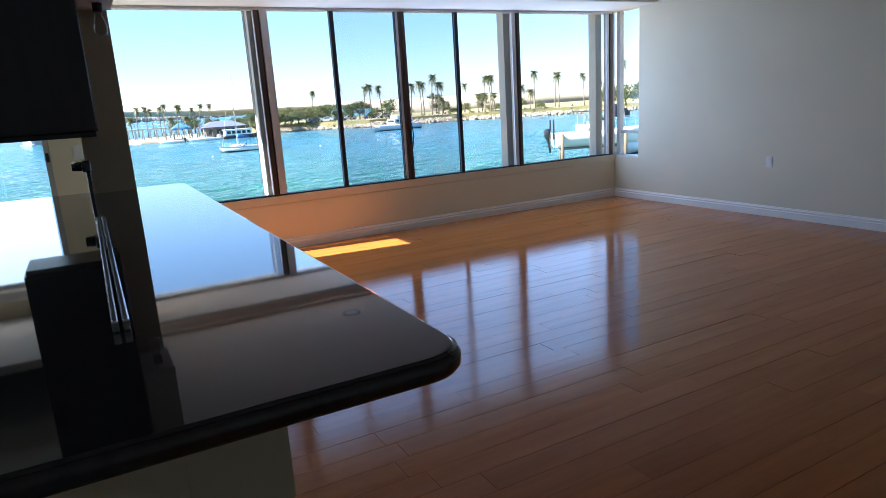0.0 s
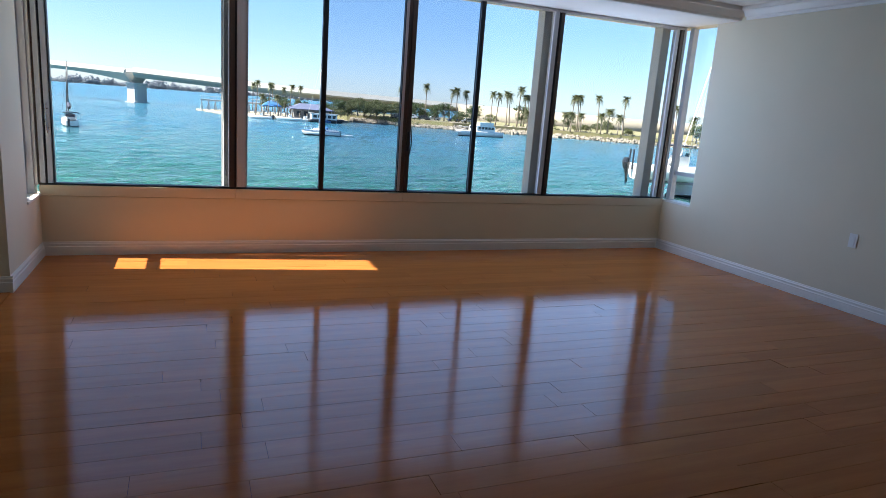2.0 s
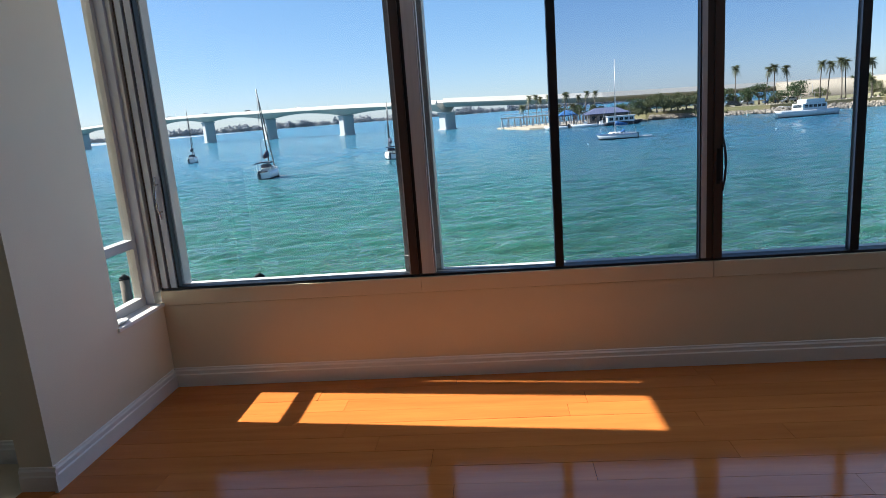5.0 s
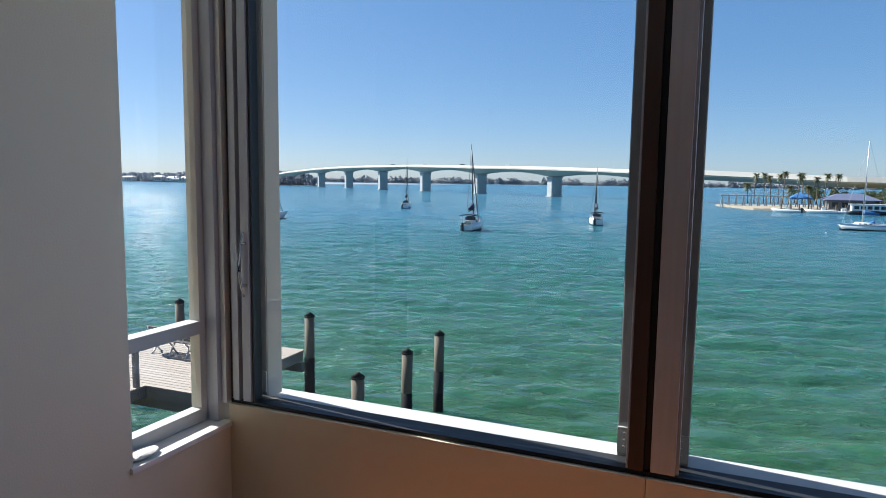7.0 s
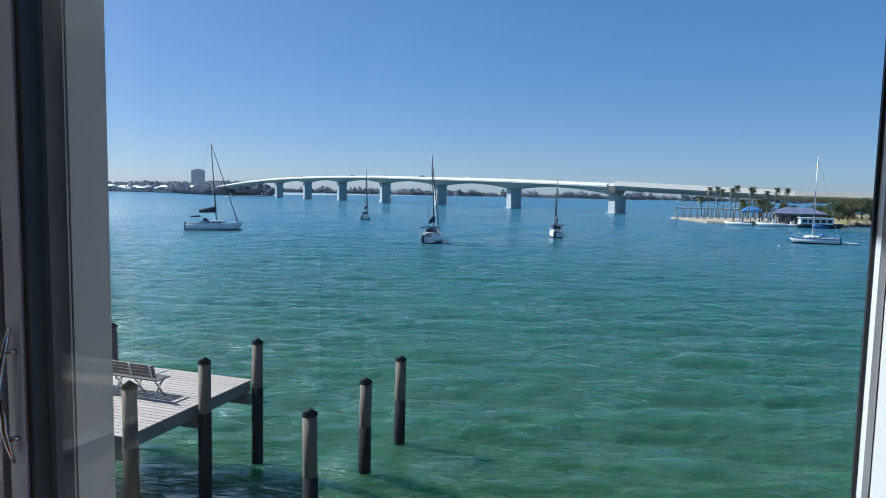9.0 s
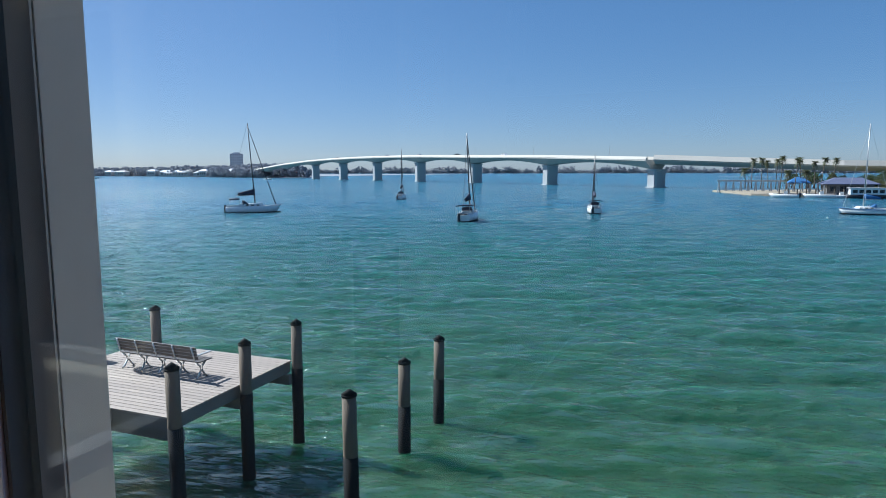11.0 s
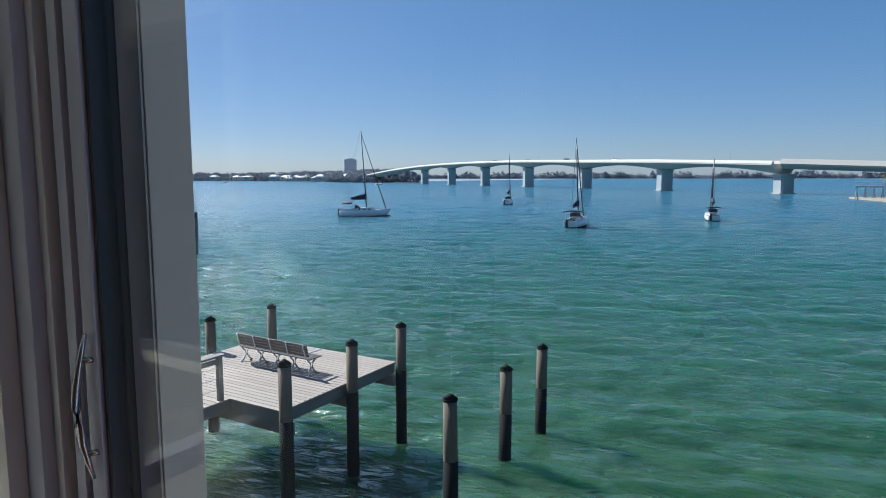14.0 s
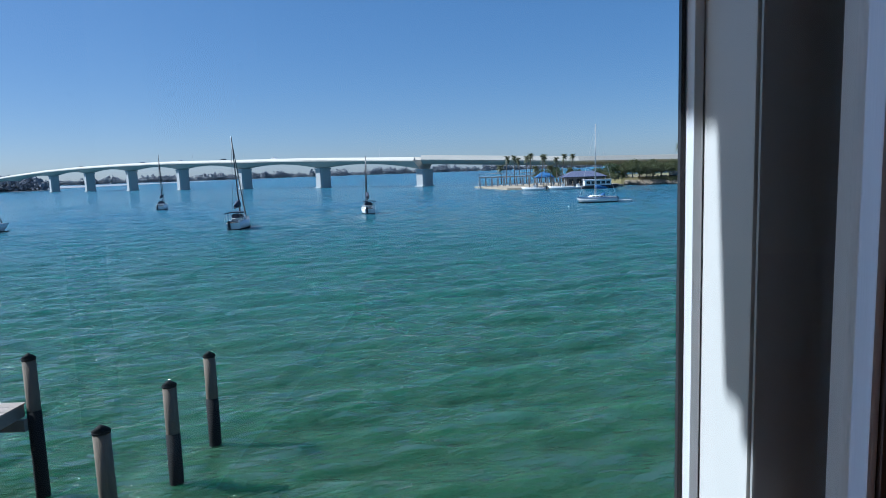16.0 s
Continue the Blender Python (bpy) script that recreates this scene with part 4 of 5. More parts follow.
sailboat("white sailboat with dark canvas moored side on", -60.9, 76.2, 40, 7.0, 13.0, rake=0.055)
sailboat("small white sailboat moored far out", -61.0, 127.5, 108, 6.4, 11.0, bimini=False)
sailboat("white sailboat with a dark furled sail, stern on", -25.5, 73.2, 97, 6.6, 10.6, heel=-2.5)
sailboat("small white sailboat with tan gear, stern on", -13.6, 93.6, 104, 6.2, 8.4)
sailboat("white sailboat with a bright blue sail cover", 22.0, 102.4, 176, 5.7, 12.3, BLUE, PALESPAR, False)


def skiff(name, label, x, y, z, heading, length, top=None, cat="boat"):
    e = thing(name, label, cat, group="small boats")
    free = length * 0.12
    part("hull", loft(bmesh.new(), hull_rings(length, length * 0.36, free, 10, 0.85)), HULL, e)
    if length < 3:
        part("thwart", B(-0.2, 0.1, -0.45, 0.45, free * 0.7, free * 0.85, 0.01), TAN, e)
        e.matrix_basis = pose(x, y, z, 0, 0, heading)
        return e
    part("console", B(-length * 0.08, length * 0.06, -0.35, 0.35, free * 0.8, free + 0.75, 0.04), HULL, e)
    part("windscreen", B(length * 0.06, length * 0.075, -0.33, 0.33, free + 0.6, free + 1.05, 0.005), DARKGLASS, e)
    part("outboard", B(-length * 0.57, -length * 0.50, -0.2, 0.2, -0.1, free + 0.45, 0.06), STRIPE, e, "black outboard motor")
    if top:
        part("hardtop", B(-length * 0.16, length * 0.14, -length * 0.13, length * 0.13, free + 1.95, free + 2.02, 0.02), top, e, "canopy on poles")
        for s in (-1, 1):
            for u in (-0.14, 0.12):
                part("pole", T((length * u, s * length * 0.12, free * 0.9), (length * u, s * length * 0.12, free + 1.95), 0.03, n=6), GALV, e)
    e.matrix_basis = pose(x, y, z, 0, 0, heading)
    return e


skiff("dinghy", "small pale dinghy tied behind a sailboat", 26.0, 102.0, WL, 180, 2.3)
yacht = thing("motor_yacht", "white motor yacht with a flying bridge", "yacht")
part("hull", loft(bmesh.new(), hull_rings(12.5, 4.0, 1.15, 14, 0.9, 0.08)), HULL, yacht)
bm = bmesh.new()
loft(bm, [[(q[0], q[1], min(q[2], 0.12)) for q in ring] for ring in hull_rings(12.52, 4.05, 1.15, 14, 0.9, 0.08)])
part("bottom_stripe", bm, STRIPE, yacht)
part("deckhouse", B(-3.6, 2.2, -1.45, 1.45, 1.0, 2.55, 0.12), HULL, yacht)
for k in range(5):
    for s in (-1, 1):
        part("window", B(-3.2 + k * 1.02, -2.4 + k * 1.02, s * 1.452 - 0.01, s * 1.452 + 0.01, 1.72, 2.28), DARKGLASS, yacht)
part("windscreen", B(2.195, 2.215, -1.2, 1.2, 1.75, 2.3), DARKGLASS, yacht)
part("flybridge", B(-3.2, 1.2, -1.25, 1.25, 2.56, 3.35, 0.10), HULL, yacht)
part("bimini", B(-2.8, 0.6, -1.15, 1.15, 4.5, 4.56, 0.02), TAN, yacht, "tan canopy")
for x, y in ((-2.7, -1.1), (-2.7, 1.1), (0.5, -1.1), (0.5, 1.1)):
    part("pole", T((x, y, 3.3), (x, y, 4.5), 0.03, n=6), GALV, yacht)
part("mast", T((-1.2, 0, 4.5), (-1.2, 0, 6.4), 0.05, 0.02, 6), PALESPAR, yacht)
part("bow_rail", bent(bmesh.new(), [(1.0, -1.85, 1.9), (4.0, -1.5, 2.1), (6.6, 0, 2.3), (4.0, 1.5, 2.1), (1.0, 1.85, 1.9)], 0.03, 6), GALV, yacht)
yacht.matrix_basis = pose(66.5, 136.5, WL, 0, 0, 196)

# ---- bridge ----
BEARINGS = (-0.0661, -0.2252, -0.3492, -0.4488, -0.5308, -0.5996, -0.6576)
DECK = (5.9, 8.0, 9.45, 11.0, 11.75, 11.9, 11.25)
EYE = Vector((1.17, -0.42, 1.36))
LINE0, LDIR = Vector((-15.3, 251.0)), Vector((math.cos(radians(142)), math.sin(radians(142))))
spine = []                              # x, y, deck height, whether a pier stands here
for b, top in zip(BEARINGS, DECK):
    u = (b * (LINE0.y - EYE.y) - (LINE0.x - EYE.x)) / (LDIR.x - b * LDIR.y)
    p = LINE0 + LDIR * u
    spine.append((p.x, p.y, top))
far = [(-392, 546, 9.0), (-450, 592, 6.0), (-520, 650, 2.6), (-640, 760, -1.5)]
near = [(42, 243, 3.3), (105, 252, 2.4), (200, 262, 1.7), (330, 262, 1.2), (520, 225, 0.9), (760, 140, 0.9)]
bridge = thing("bridge", "long pale concrete arched road bridge over the bay", "bridge", (spine[0][0], spine[0][1], WL))


def deck_run(pts, haunch):
    """Rings of a box deck along the points, deeper at the piers."""
    rings = []
    for i in range(len(pts) - 1):
        a, b = Vector(pts[i]), Vector(pts[i + 1])
        d = (b - a).to_2d().normalized()
        side = Vector((-d.y, d.x, 0))
        n = 10
        for k in range(n + (i == len(pts) - 2)):
            u = k / n
            c = a.lerp(b, u)
            if haunch:
                c.z += 0.5 * math.sin(math.pi * u) * 0.15
            dep = (1.7 + 1.9 * abs(2 * u - 1) ** 2.2) if haunch else 1.7
            rings.append([c + side * w + Vector((0, 0, z)) for w, z in ((-6.05, 0), (6.05, 0), (6.05, -0.5), (2.6, -dep), (-2.6, -dep), (-6.05, -0.5))])
    bm = loft(bmesh.new(), rings)
    for f in bm.faces:
        f.smooth = False
    return bm


def barrier_run(pts, off, tall=1.05):
    rings = []
    for i, p in enumerate(pts):
        d = (Vector(pts[min(i + 1, len(pts) - 1)]) - Vector(pts[max(i - 1, 0)])).to_2d().normalized()
        side = Vector((-d.y, d.x, 0))
        rings.append([Vector(p) + side * (off + w) + Vector((0, 0, z)) for w, z in ((-0.25 if off > 0 else -0.85 * tall, 0.01), (0.85 * tall if off > 0 else 0.25, 0.01), (0.12, tall), (-0.12, tall))])
    bm = loft(bmesh.new(), rings)
    for f in bm.faces:
        f.smooth = False
    return bm


whole = far[::-1] + spine[::-1]
pp("deck", deck_run(whole, True), CONCRETE, bridge, "haunched concrete deck")
pp("barrier", barrier_run(whole, -5.2), CONCRETE, bridge)
pp("barrier", barrier_run(whole, 5.2), CONCRETE, bridge)
for x, y, z in spine:
    rr = [[(x + (LDIR.x * a * k - LDIR.y * b * k), y + (LDIR.y * a * k + LDIR.x * b * k), zz) for a, b in
           ((-1.6, -3.0), (1.6, -3.0), (2.0, -2.2), (2.0, 2.2), (1.6, 3.0), (-1.6, 3.0), (-2.0, 2.2), (-2.0, -2.2))] for k, zz in
          ((1.25, WL - 2), (1.25, WL + 0.35), (1.0, WL + 0.4), (1.0, z - 4.4), (1.12, z - 4.0), (1.12, z - 3.55))]
    bm = loft(bmesh.new(), rr)
    for f in bm.faces:
        f.smooth = False
    pp("pier", bm, PIER, bridge, "grey concrete pier")
causeway = thing("causeway", "low pale causeway road behind the park", "road", (105, 252, WL))
pp("deck", deck_run([spine[0]] + near, False), CONCRETE, causeway)
pp("barrier", barrier_run([spine[0]] + near, -5.2, 1.7), CONCRETE, causeway)
pp("barrier", barrier_run([spine[0]] + near, 5.2, 1.7), CONCRETE, causeway)
rings = []
for i, p in list(enumerate(near))[1:]:
    d = (Vector(near[min(i + 1, len(near) - 1)]) - Vector(near[max(i - 1, 0)])).to_2d().normalized()
    side = Vector((-d.y, d.x, 0))
    q = Vector((p[0], p[1], 0))
    rings.append([q + side * w + Vector((0, 0, z)) for w, z in ((-19, WL + 1.6), (-6.7, p[2] + 1.2), (-6.5, p[2] + 1.2), (-6.5, WL + 1.0))])
pp("embankment", loft(bmesh.new(), rings), SAND, causeway, "pale sloping embankment")
for i in range(26):
    u = i / 25 * (len(whole) - 1)
    k = min(int(u), len(whole) - 2)
    p = Vector(whole[k]).lerp(Vector(whole[k + 1]), u - k)
    if i % 2 == 0:
        lp = thing("street_lamp", "tall thin street lamp on the bridge", "street lamp", p, group="bridge lamps")
        pole = part("pole", T((0, 0, 0), (0, 0, 5.0), 0.06, 0.04, 6), GALV, lp)
        part("arm", T((0, 0, 4.95), (0.9, -0.9, 5.1), 0.03, n=6), GALV, pole)


def car(x, y, z, heading, m, i):
    e = thing("car", ("silver", "dark", "white", "blue")[i % 4] + " car seen far away", "car", group="far cars")
    bm = bmesh.new()
    prof = ((-2.1, 0.35), (2.1, 0.35), (2.15, 0.72), (1.2, 0.88), (0.55, 1.42), (-1.2, 1.45), (-1.9, 0.95), (-2.15, 0.8))
    loft(bm, [[(a, s, b if b < 1 else b) for a, b in prof] for s in (-0.85, 0.85)])
    for f in bm.faces:
        f.smooth = False
    part("body", bm, m, e)
    for s in (-1, 1):
        part("side_window", B(-1.1, 0.55, s * 0.852 - 0.006, s * 0.852 + 0.006, 0.98, 1.33), DARKGLASS, e)
        for xx in (-1.3, 1.3):
            part("wheel", T((xx, s * 0.70, 0.32), (xx, s * 0.88, 0.32), 0.32, n=12), RUBBER, e)
    e.matrix_basis = pose(x, y, z, 0, 0, heading)


for i in range(11):
    u = 1.2 + i * 0.72
    k = min(int(u), len(whole) - 2)
    p = Vector(whole[k]).lerp(Vector(whole[k + 1]), u - k)
    car(p.x + 1.5, p.y - 1.8, p.z + 0.35, -38, CARS[i % 4], i)

# ---- far shores ----


def clumps(name, label, rows, seed, m, per=10, kind="stuff"):
    """Lumpy treetops along a line: rows of (x, y, spread along, spread across, height, count)."""
    rr = random.Random(seed)
    vs, fs = [], []
    for x, y, ax, ay, h, cnt in rows:
        for _ in range(cnt):
            cx, cy, hh = x + rr.uniform(-ax, ax), y + rr.uniform(-ay, ay), h * rr.uniform(0.45, 1.1)
            w = hh * rr.uniform(0.5, 1.3)
            for _ in range(per):
                a, b = rr.uniform(0, math.tau), rr.uniform(0.05, 1)
                c = Vector((cx + w * 0.6 * b * math.cos(a), cy + w * 0.6 * b * math.sin(a), WL + hh * rr.uniform(0.1, 1.0) * (1.05 - 0.5 * b)))
                s = hh * rr.uniform(0.07, 0.17)
                q = Euler((rr.uniform(-0.9, 0.9), rr.uniform(-0.9, 0.9), rr.uniform(0, 6))).to_matrix()
                base = len(vs)
                vs += [c + q @ Vector(v) * s for v in ((1, 0, 0), (-0.5, 0.9, 0), (-0.5, -0.9, 0), (0, 0, 0.9), (0, 0, -0.9))]
                fs += [(base + i, base + j, base + k) for i, j, k in ((0, 1, 3), (1, 2, 3), (2, 0, 3), (1, 0, 4), (2, 1, 4), (0, 2, 4))]
    me = bpy.data.meshes.new(name)
    me.from_pydata(vs, [], fs)
    me.materials.append(m)
    return tagged(new(name, me), label, "trees", kind=kind)


def land(name, label, outline, top, m):
    bm = bmesh.new()
    low, up = [bm.verts.new((x, y, WL - 0.6)) for x, y in outline], [bm.verts.new((x, y, top)) for x, y in outline]
    for i in range(len(outline)):
        j = (i + 1) % len(outline)
        bm.faces.new((low[i], low[j], up[j], up[i]))
    bm.faces.new(up)
    return setting(name, bm, m, label, "land")


land("far_shore", "low wooded shore across the bay", [(-3400, 500), (-2200, 780), (-1300, 840), (-790, 770), (-560, 665), (-430, 585), (-405, 600), (-520, 800), (-640, 1700), (-3600, 1700)], WL + 0.3, HAZEGREEN)
land("far_shore_mid", "distant wooded shore beyond the bridge", [(-1800, 2500), (1200, 2500), (1500, 2900), (-1900, 2900)], WL + 0.15, HAZEGREEN)
shore = [(-3400, 500), (-2200, 780), (-1300, 840), (-790, 770), (-560, 665), (-440, 592)]
rows = []
for a, b in zip(shore, shore[1:]):
    for k in range(30):
        u = k / 30
        rows.append((a[0] + (b[0] - a[0]) * u, a[1] + (b[1] - a[1]) * u + 26, 26, 12, 15, 24))
rows += [(-478 - 31 * k, 600 + 20 * k, 17, 6, 10, 30) for k in range(4)]
clumps("far_treeline", "pale treeline on the far shore with painted haze", rows, 5, HAZEGREEN, 30)
clumps("far_treeline", "hazy distant treeline beyond the bridge", [(-1750 + 62 * k, 2515, 40, 12, 24 + 7 * math.sin(k * 1.7), 26) for k in range(48)], 6, HAZEGREEN, 24)
rr = random.Random(3)
for i in range(58):
    u = rr.uniform(0.6, 4.8)
    k = int(u)
    a, b = shore[k], shore[k + 1]
    x, y = a[0] + (b[0] - a[0]) * (u - k), a[1] + (b[1] - a[1]) * (u - k) + 5
    w, h = rr.uniform(9, 22), rr.uniform(5, 10)
    e = thing("house", "pale waterfront house on the far shore", "house", (x, y, WL + 1.2), group="far houses")
    part("wall", B(-w / 2, w / 2, -5, 5, 0, h * 0.7), FARHOUSE, e)
    bm = bmesh.new()
    loft(bm, [[(-w / 2 - 0.6 + ins, -5.6 + ins * 0.9, z) for _ in (0,)] + [(w / 2 + 0.6 - ins, -5.6 + ins * 0.9, z), (w / 2 + 0.6 - ins, 5.6 - ins * 0.9, z), (-w / 2 - 0.6 + ins, 5.6 - ins * 0.9, z)]
              for ins, z in ((0, h * 0.7 + 0.02), (4.5, h))])
    for f in bm.faces:
        f.smooth = False
    part("roof", bm, TOWER if i % 3 else FARHOUSE, e)
    for k2 in range(3):
        part("window", B(-w * 0.36 + k2 * w * 0.27, -w * 0.36 + k2 * w * 0.27 + w * 0.14, -5.06, -5.01, h * 0.2, h * 0.5), DARKGLASS, e)


def block(label, x, y, w, d, h, heading, floors, cols, m):
    e = thing("apartment_tower", label, "tower", group="far towers")
    part("wall", B(-w / 2, w / 2, -d / 2, d / 2, 0, h), m, e)
    part("roof", B(-w / 4, w / 4, -d / 4, d / 4, h + 0.01, h + 3), m, e)
    win = mesh_of("far_window", B(0, w / cols * 0.62, -0.15, 0, 0, h / floors * 0.5), DARKGLASS)
    for f in range(floors):
        for c in range(cols):
            ob = part("window", win, None, e)
            ob.location = (-w / 2 + (c + 0.2) * w / cols, -d / 2 - 0.02, (f + 0.3) * h / floors)
    e.matrix_basis = pose(x, y, WL + 1.2, 0, 0, heading)


block("grey high-rise tower above the far trees", -1010, 1210, 29, 22, 48, 38, 13, 6, TOWER)
for x, w, h in ((330, 60, 30), (420, 55, 28), (520, 40, 24), (250, 40, 18), (-90, 50, 14)):
    block("pale apartment block on the distant shore", x, 2540, w, 20, h, 0, 6, 8, FARHOUSE)

# ---- park across the water ----
PARK = [(40, 196), (46, 186), (56, 180), (72, 165), (96, 160), (124, 144), (160, 118), (210, 78), (300, 20), (420, -60), (560, 40), (520, 215), (330, 270), (200, 272), (105, 262), (50, 250), (36, 225)]
PT = WL + 2.1
land("park_ground", "grassy park bank across the water", [(x * 1.0, y + 2.5) for x, y in PARK], PT, GRASS)
rr = random.Random(11)


def rocks(name, label, line, n, size, seed):
    """Broken rocks heaped along a line."""
    r = random.Random(seed)
    vs, fs = [], []
    for _ in range(n):
        u = r.uniform(0, len(line) - 1.001)
        k = int(u)
        a, b = line[k], line[k + 1]
        d = Vector((b[0] - a[0], b[1] - a[1])).normalized()
        t = r.uniform(0, 1)
        c = Vector((a[0] + (b[0] - a[0]) * (u - k) - d.y * (0.4 + 4.0 * t), a[1] + (b[1] - a[1]) * (u - k) + d.x * (0.4 + 4.0 * t), WL + 0.1 + 2.0 * t))
        s = size * r.uniform(0.5, 1.3)
        q = Euler((r.uniform(0, 6), r.uniform(0, 6), r.uniform(0, 6))).to_matrix()
        base = len(vs)
        vs += [c + q @ Vector(v) * s * r.uniform(0.75, 1.2) for v in ((1, 0, 0), (0, 1, 0), (-1, 0.2, 0), (0, -1, 0.1), (0.1, 0, 0.8), (0, 0.1, -0.8))]
        fs += [tuple(base + i for i in f) for f in ((0, 1, 4), (1, 2, 4), (2, 3, 4), (3, 0, 4), (1, 0, 5), (2, 1, 5), (3, 2, 5), (0, 3, 5))]
    me = bpy.data.meshes.new(name)
    me.from_pydata(vs, [], fs)
    me.materials.append(ROCK)
    return tagged(new(name, me), label, "rocks", kind="stuff")


rocks("riprap", "tan broken rocks along the park shore", PARK[1:10], 5200, 0.50, 4)


def frond_mesh(seed, n=20, reach=2.1, droop=1.0):
    """A palm crown: arching ribs with narrow leaflets."""
    r = random.Random(seed)
    vs, fs = [], []
    for f in range(n):
        a = f * 2.399 + r.uniform(-0.2, 0.2)
        up = r.uniform(-0.35, 1.15)
        ln = reach * r.uniform(0.8, 1.1)
        c, s = math.cos(a), math.sin(a)
        pts = []
        for k in range(8):
            u = k / 7
            pts.append(Vector((c * ln * u * math.cos(up * (1 - u * 0.4)), s * ln * u * math.cos(up * (1 - u * 0.4)), ln * (math.sin(up) * u - droop * 0.55 * u * u))))
        side = Vector((-s, c, 0))
        for k in range(7):
            p, q = pts[k], pts[k + 1]
            w = ln * 0.40 * math.sin(math.pi * (0.18 + 0.8 * k / 7))
            for sg in (-1, 1):
                base = len(vs)
                tip = q + side * sg * w + Vector((0, 0, -0.35 * w)) + (q - p) * 0.6
                vs += [p, p.lerp(q, 0.75), tip]
                fs.append((base, base + 1, base + 2))
    me = bpy.data.meshes.new("palm_crown")
    me.from_pydata(vs, [], fs)
    me.materials.append(FROND)
    return me


def palm_kind(seed, tall, bend, reach, droop):
    e = thing("palm_tree", "tall slender palm tree with a shaggy crown", "palm tree", group="park palms")
    pts = [(bend * (k / 7) ** 2, 0.3 * bend * math.sin(k / 3), tall * k / 7) for k in range(8)]
    part("trunk", bent(bmesh.new(), pts, [0.24, 0.18, 0.16, 0.15, 0.14, 0.14, 0.14, 0.16], 8), BARK, e)
    cr = part("crown", frond_mesh(seed, 34, reach * 0.88, droop * 0.8), None, e)
    cr.location = pts[-1]
    sk = part("skirt", frond_mesh(seed + 50, 12, reach * 0.75, 2.6), None, cr, "hanging dry fronds")
    sk.location = (0, 0, -0.15)
    return e


PALMS = [palm_kind(1, 9.2, 0.5, 1.75, 0.75), palm_kind(2, 9.0, -0.8, 1.8, 0.85), palm_kind(3, 6.2, 0.3, 2.1, 0.9)]


# bearing (x over y), distance, size, kind
SPOTS = [(0.330, 200, 0.85, 0), (0.378, 195, 0.98, 0), (0.421, 195, 0.90, 1), (0.433, 195, 0.93, 0), (0.454, 196, 0.90, 1), (0.500, 195, 0.91, 0), (0.510, 196, 0.90, 1), (0.531, 195, 0.94, 0),
         (0.537, 197, 0.92, 1), (0.553, 195, 1.08, 0), (0.566, 196, 0.90, 1), (0.575, 197, 0.88, 0), (0.621, 196, 0.82, 1), (0.666, 196, 0.95, 0), (0.680, 196, 1.0, 1), (0.684, 198, 0.97, 0), (0.726, 196, 1.0, 0),
         (0.786, 196, 1.04, 1), (0.836, 197, 0.93, 0), (0.846, 196, 0.95, 1), (0.914, 196, 0.87, 0), (0.965, 185, 0.95, 2), (1.02, 190, 1.1, 0), (0.652, 190, 0.80, 2), (0.668, 189, 0.82, 2), (0.690, 190, 0.80, 2),
         (0.735, 190, 0.85, 2), (0.750, 191, 1.05, 2), (0.775, 190, 0.85, 2), (0.575, 186, 0.72, 2),
         (0.060, 178, 0.74, 2), (0.068, 182, 0.70, 1), (0.104, 181, 0.72, 0), (0.112, 179, 0.66, 2), (0.136, 179, 0.66, 2), (0.154, 184, 0.70, 1), (0.080, 176, 0.68, 0), (0.089, 180, 0.64, 1), (0.099, 176, 0.66, 0), (0.122, 178, 0.68, 1), (0.128, 183, 0.70, 0), (0.146, 182, 0.62, 1), (0.168, 186, 0.68, 0)]
for i, (b, d, s, k) in enumerate(SPOTS):
    q = copy_thing(PALMS[k], pose(d * math.sin(math.atan(b)), d * math.cos(math.atan(b)), PT - (0.4 if b < 0.25 else 0.05), 0, 0, i * 77) @ Matrix.Diagonal((s, s, s * (1.12 if k < 2 else 1.0), 1)))
for p in PALMS:
    for o in (*p.children_recursive, p):
        bpy.data.objects.remove(o)


def tree_kind(seed, tall, wide, m, label):
    r = random.Random(seed)
    e = thing("tree", label, "tree", group="park trees")
    bm = bmesh.new()
    bent(bm, [(0, 0, 0), (0.1, 0.05, tall * 0.25), (0.0, 0.1, tall * 0.55)], [0.28, 0.2, 0.12], 8)
    for _ in range(6):
        a = r.uniform(0, math.tau)
        bent(bm, [(0.05, 0.05, tall * 0.3), (math.cos(a) * wide * 0.25, math.sin(a) * wide * 0.25, tall * 0.5), (math.cos(a) * wide * 0.4, math.sin(a) * wide * 0.4, tall * r.uniform(0.55, 0.8))], [0.12, 0.08, 0.03], 6)
    part("trunk", bm, BARK, e)
    vs, fs = [], []
    for _ in range(26):
        a, b, z = r.uniform(0, math.tau), math.sqrt(r.uniform(0, 1)), r.uniform(0.36, 0.92)
        w = wide * 0.5 * b * math.sqrt(max(0.05, 1 - ((z - 0.55) / 0.5) ** 2))
        c0 = Vector((w * math.cos(a), w * math.sin(a), tall * z))
        for _ in range(46):
            c = c0 + Vector((r.gauss(0, 1), r.gauss(0, 1), r.gauss(0, 0.7))) * wide * 0.085
            s = wide * r.uniform(0.022, 0.05)
            q = Euler((r.uniform(0, 6), r.uniform(0, 6), r.uniform(0, 6))).to_matrix()
            base = len(vs)
            vs += [c + q @ Vector(v) * s for v in ((1, 0, 0.2), (0, 0.7, 0), (-1, 0, 0.2), (0, -0.7, 0))]
            fs += [(base, base + 1, base + 2), (base, base + 2, base + 3)]
    me = bpy.data.meshes.new("tree_crown")
    me.from_pydata(vs, [], fs)
    me.materials.append(m)
    part("crown", me, None, e)
    return e


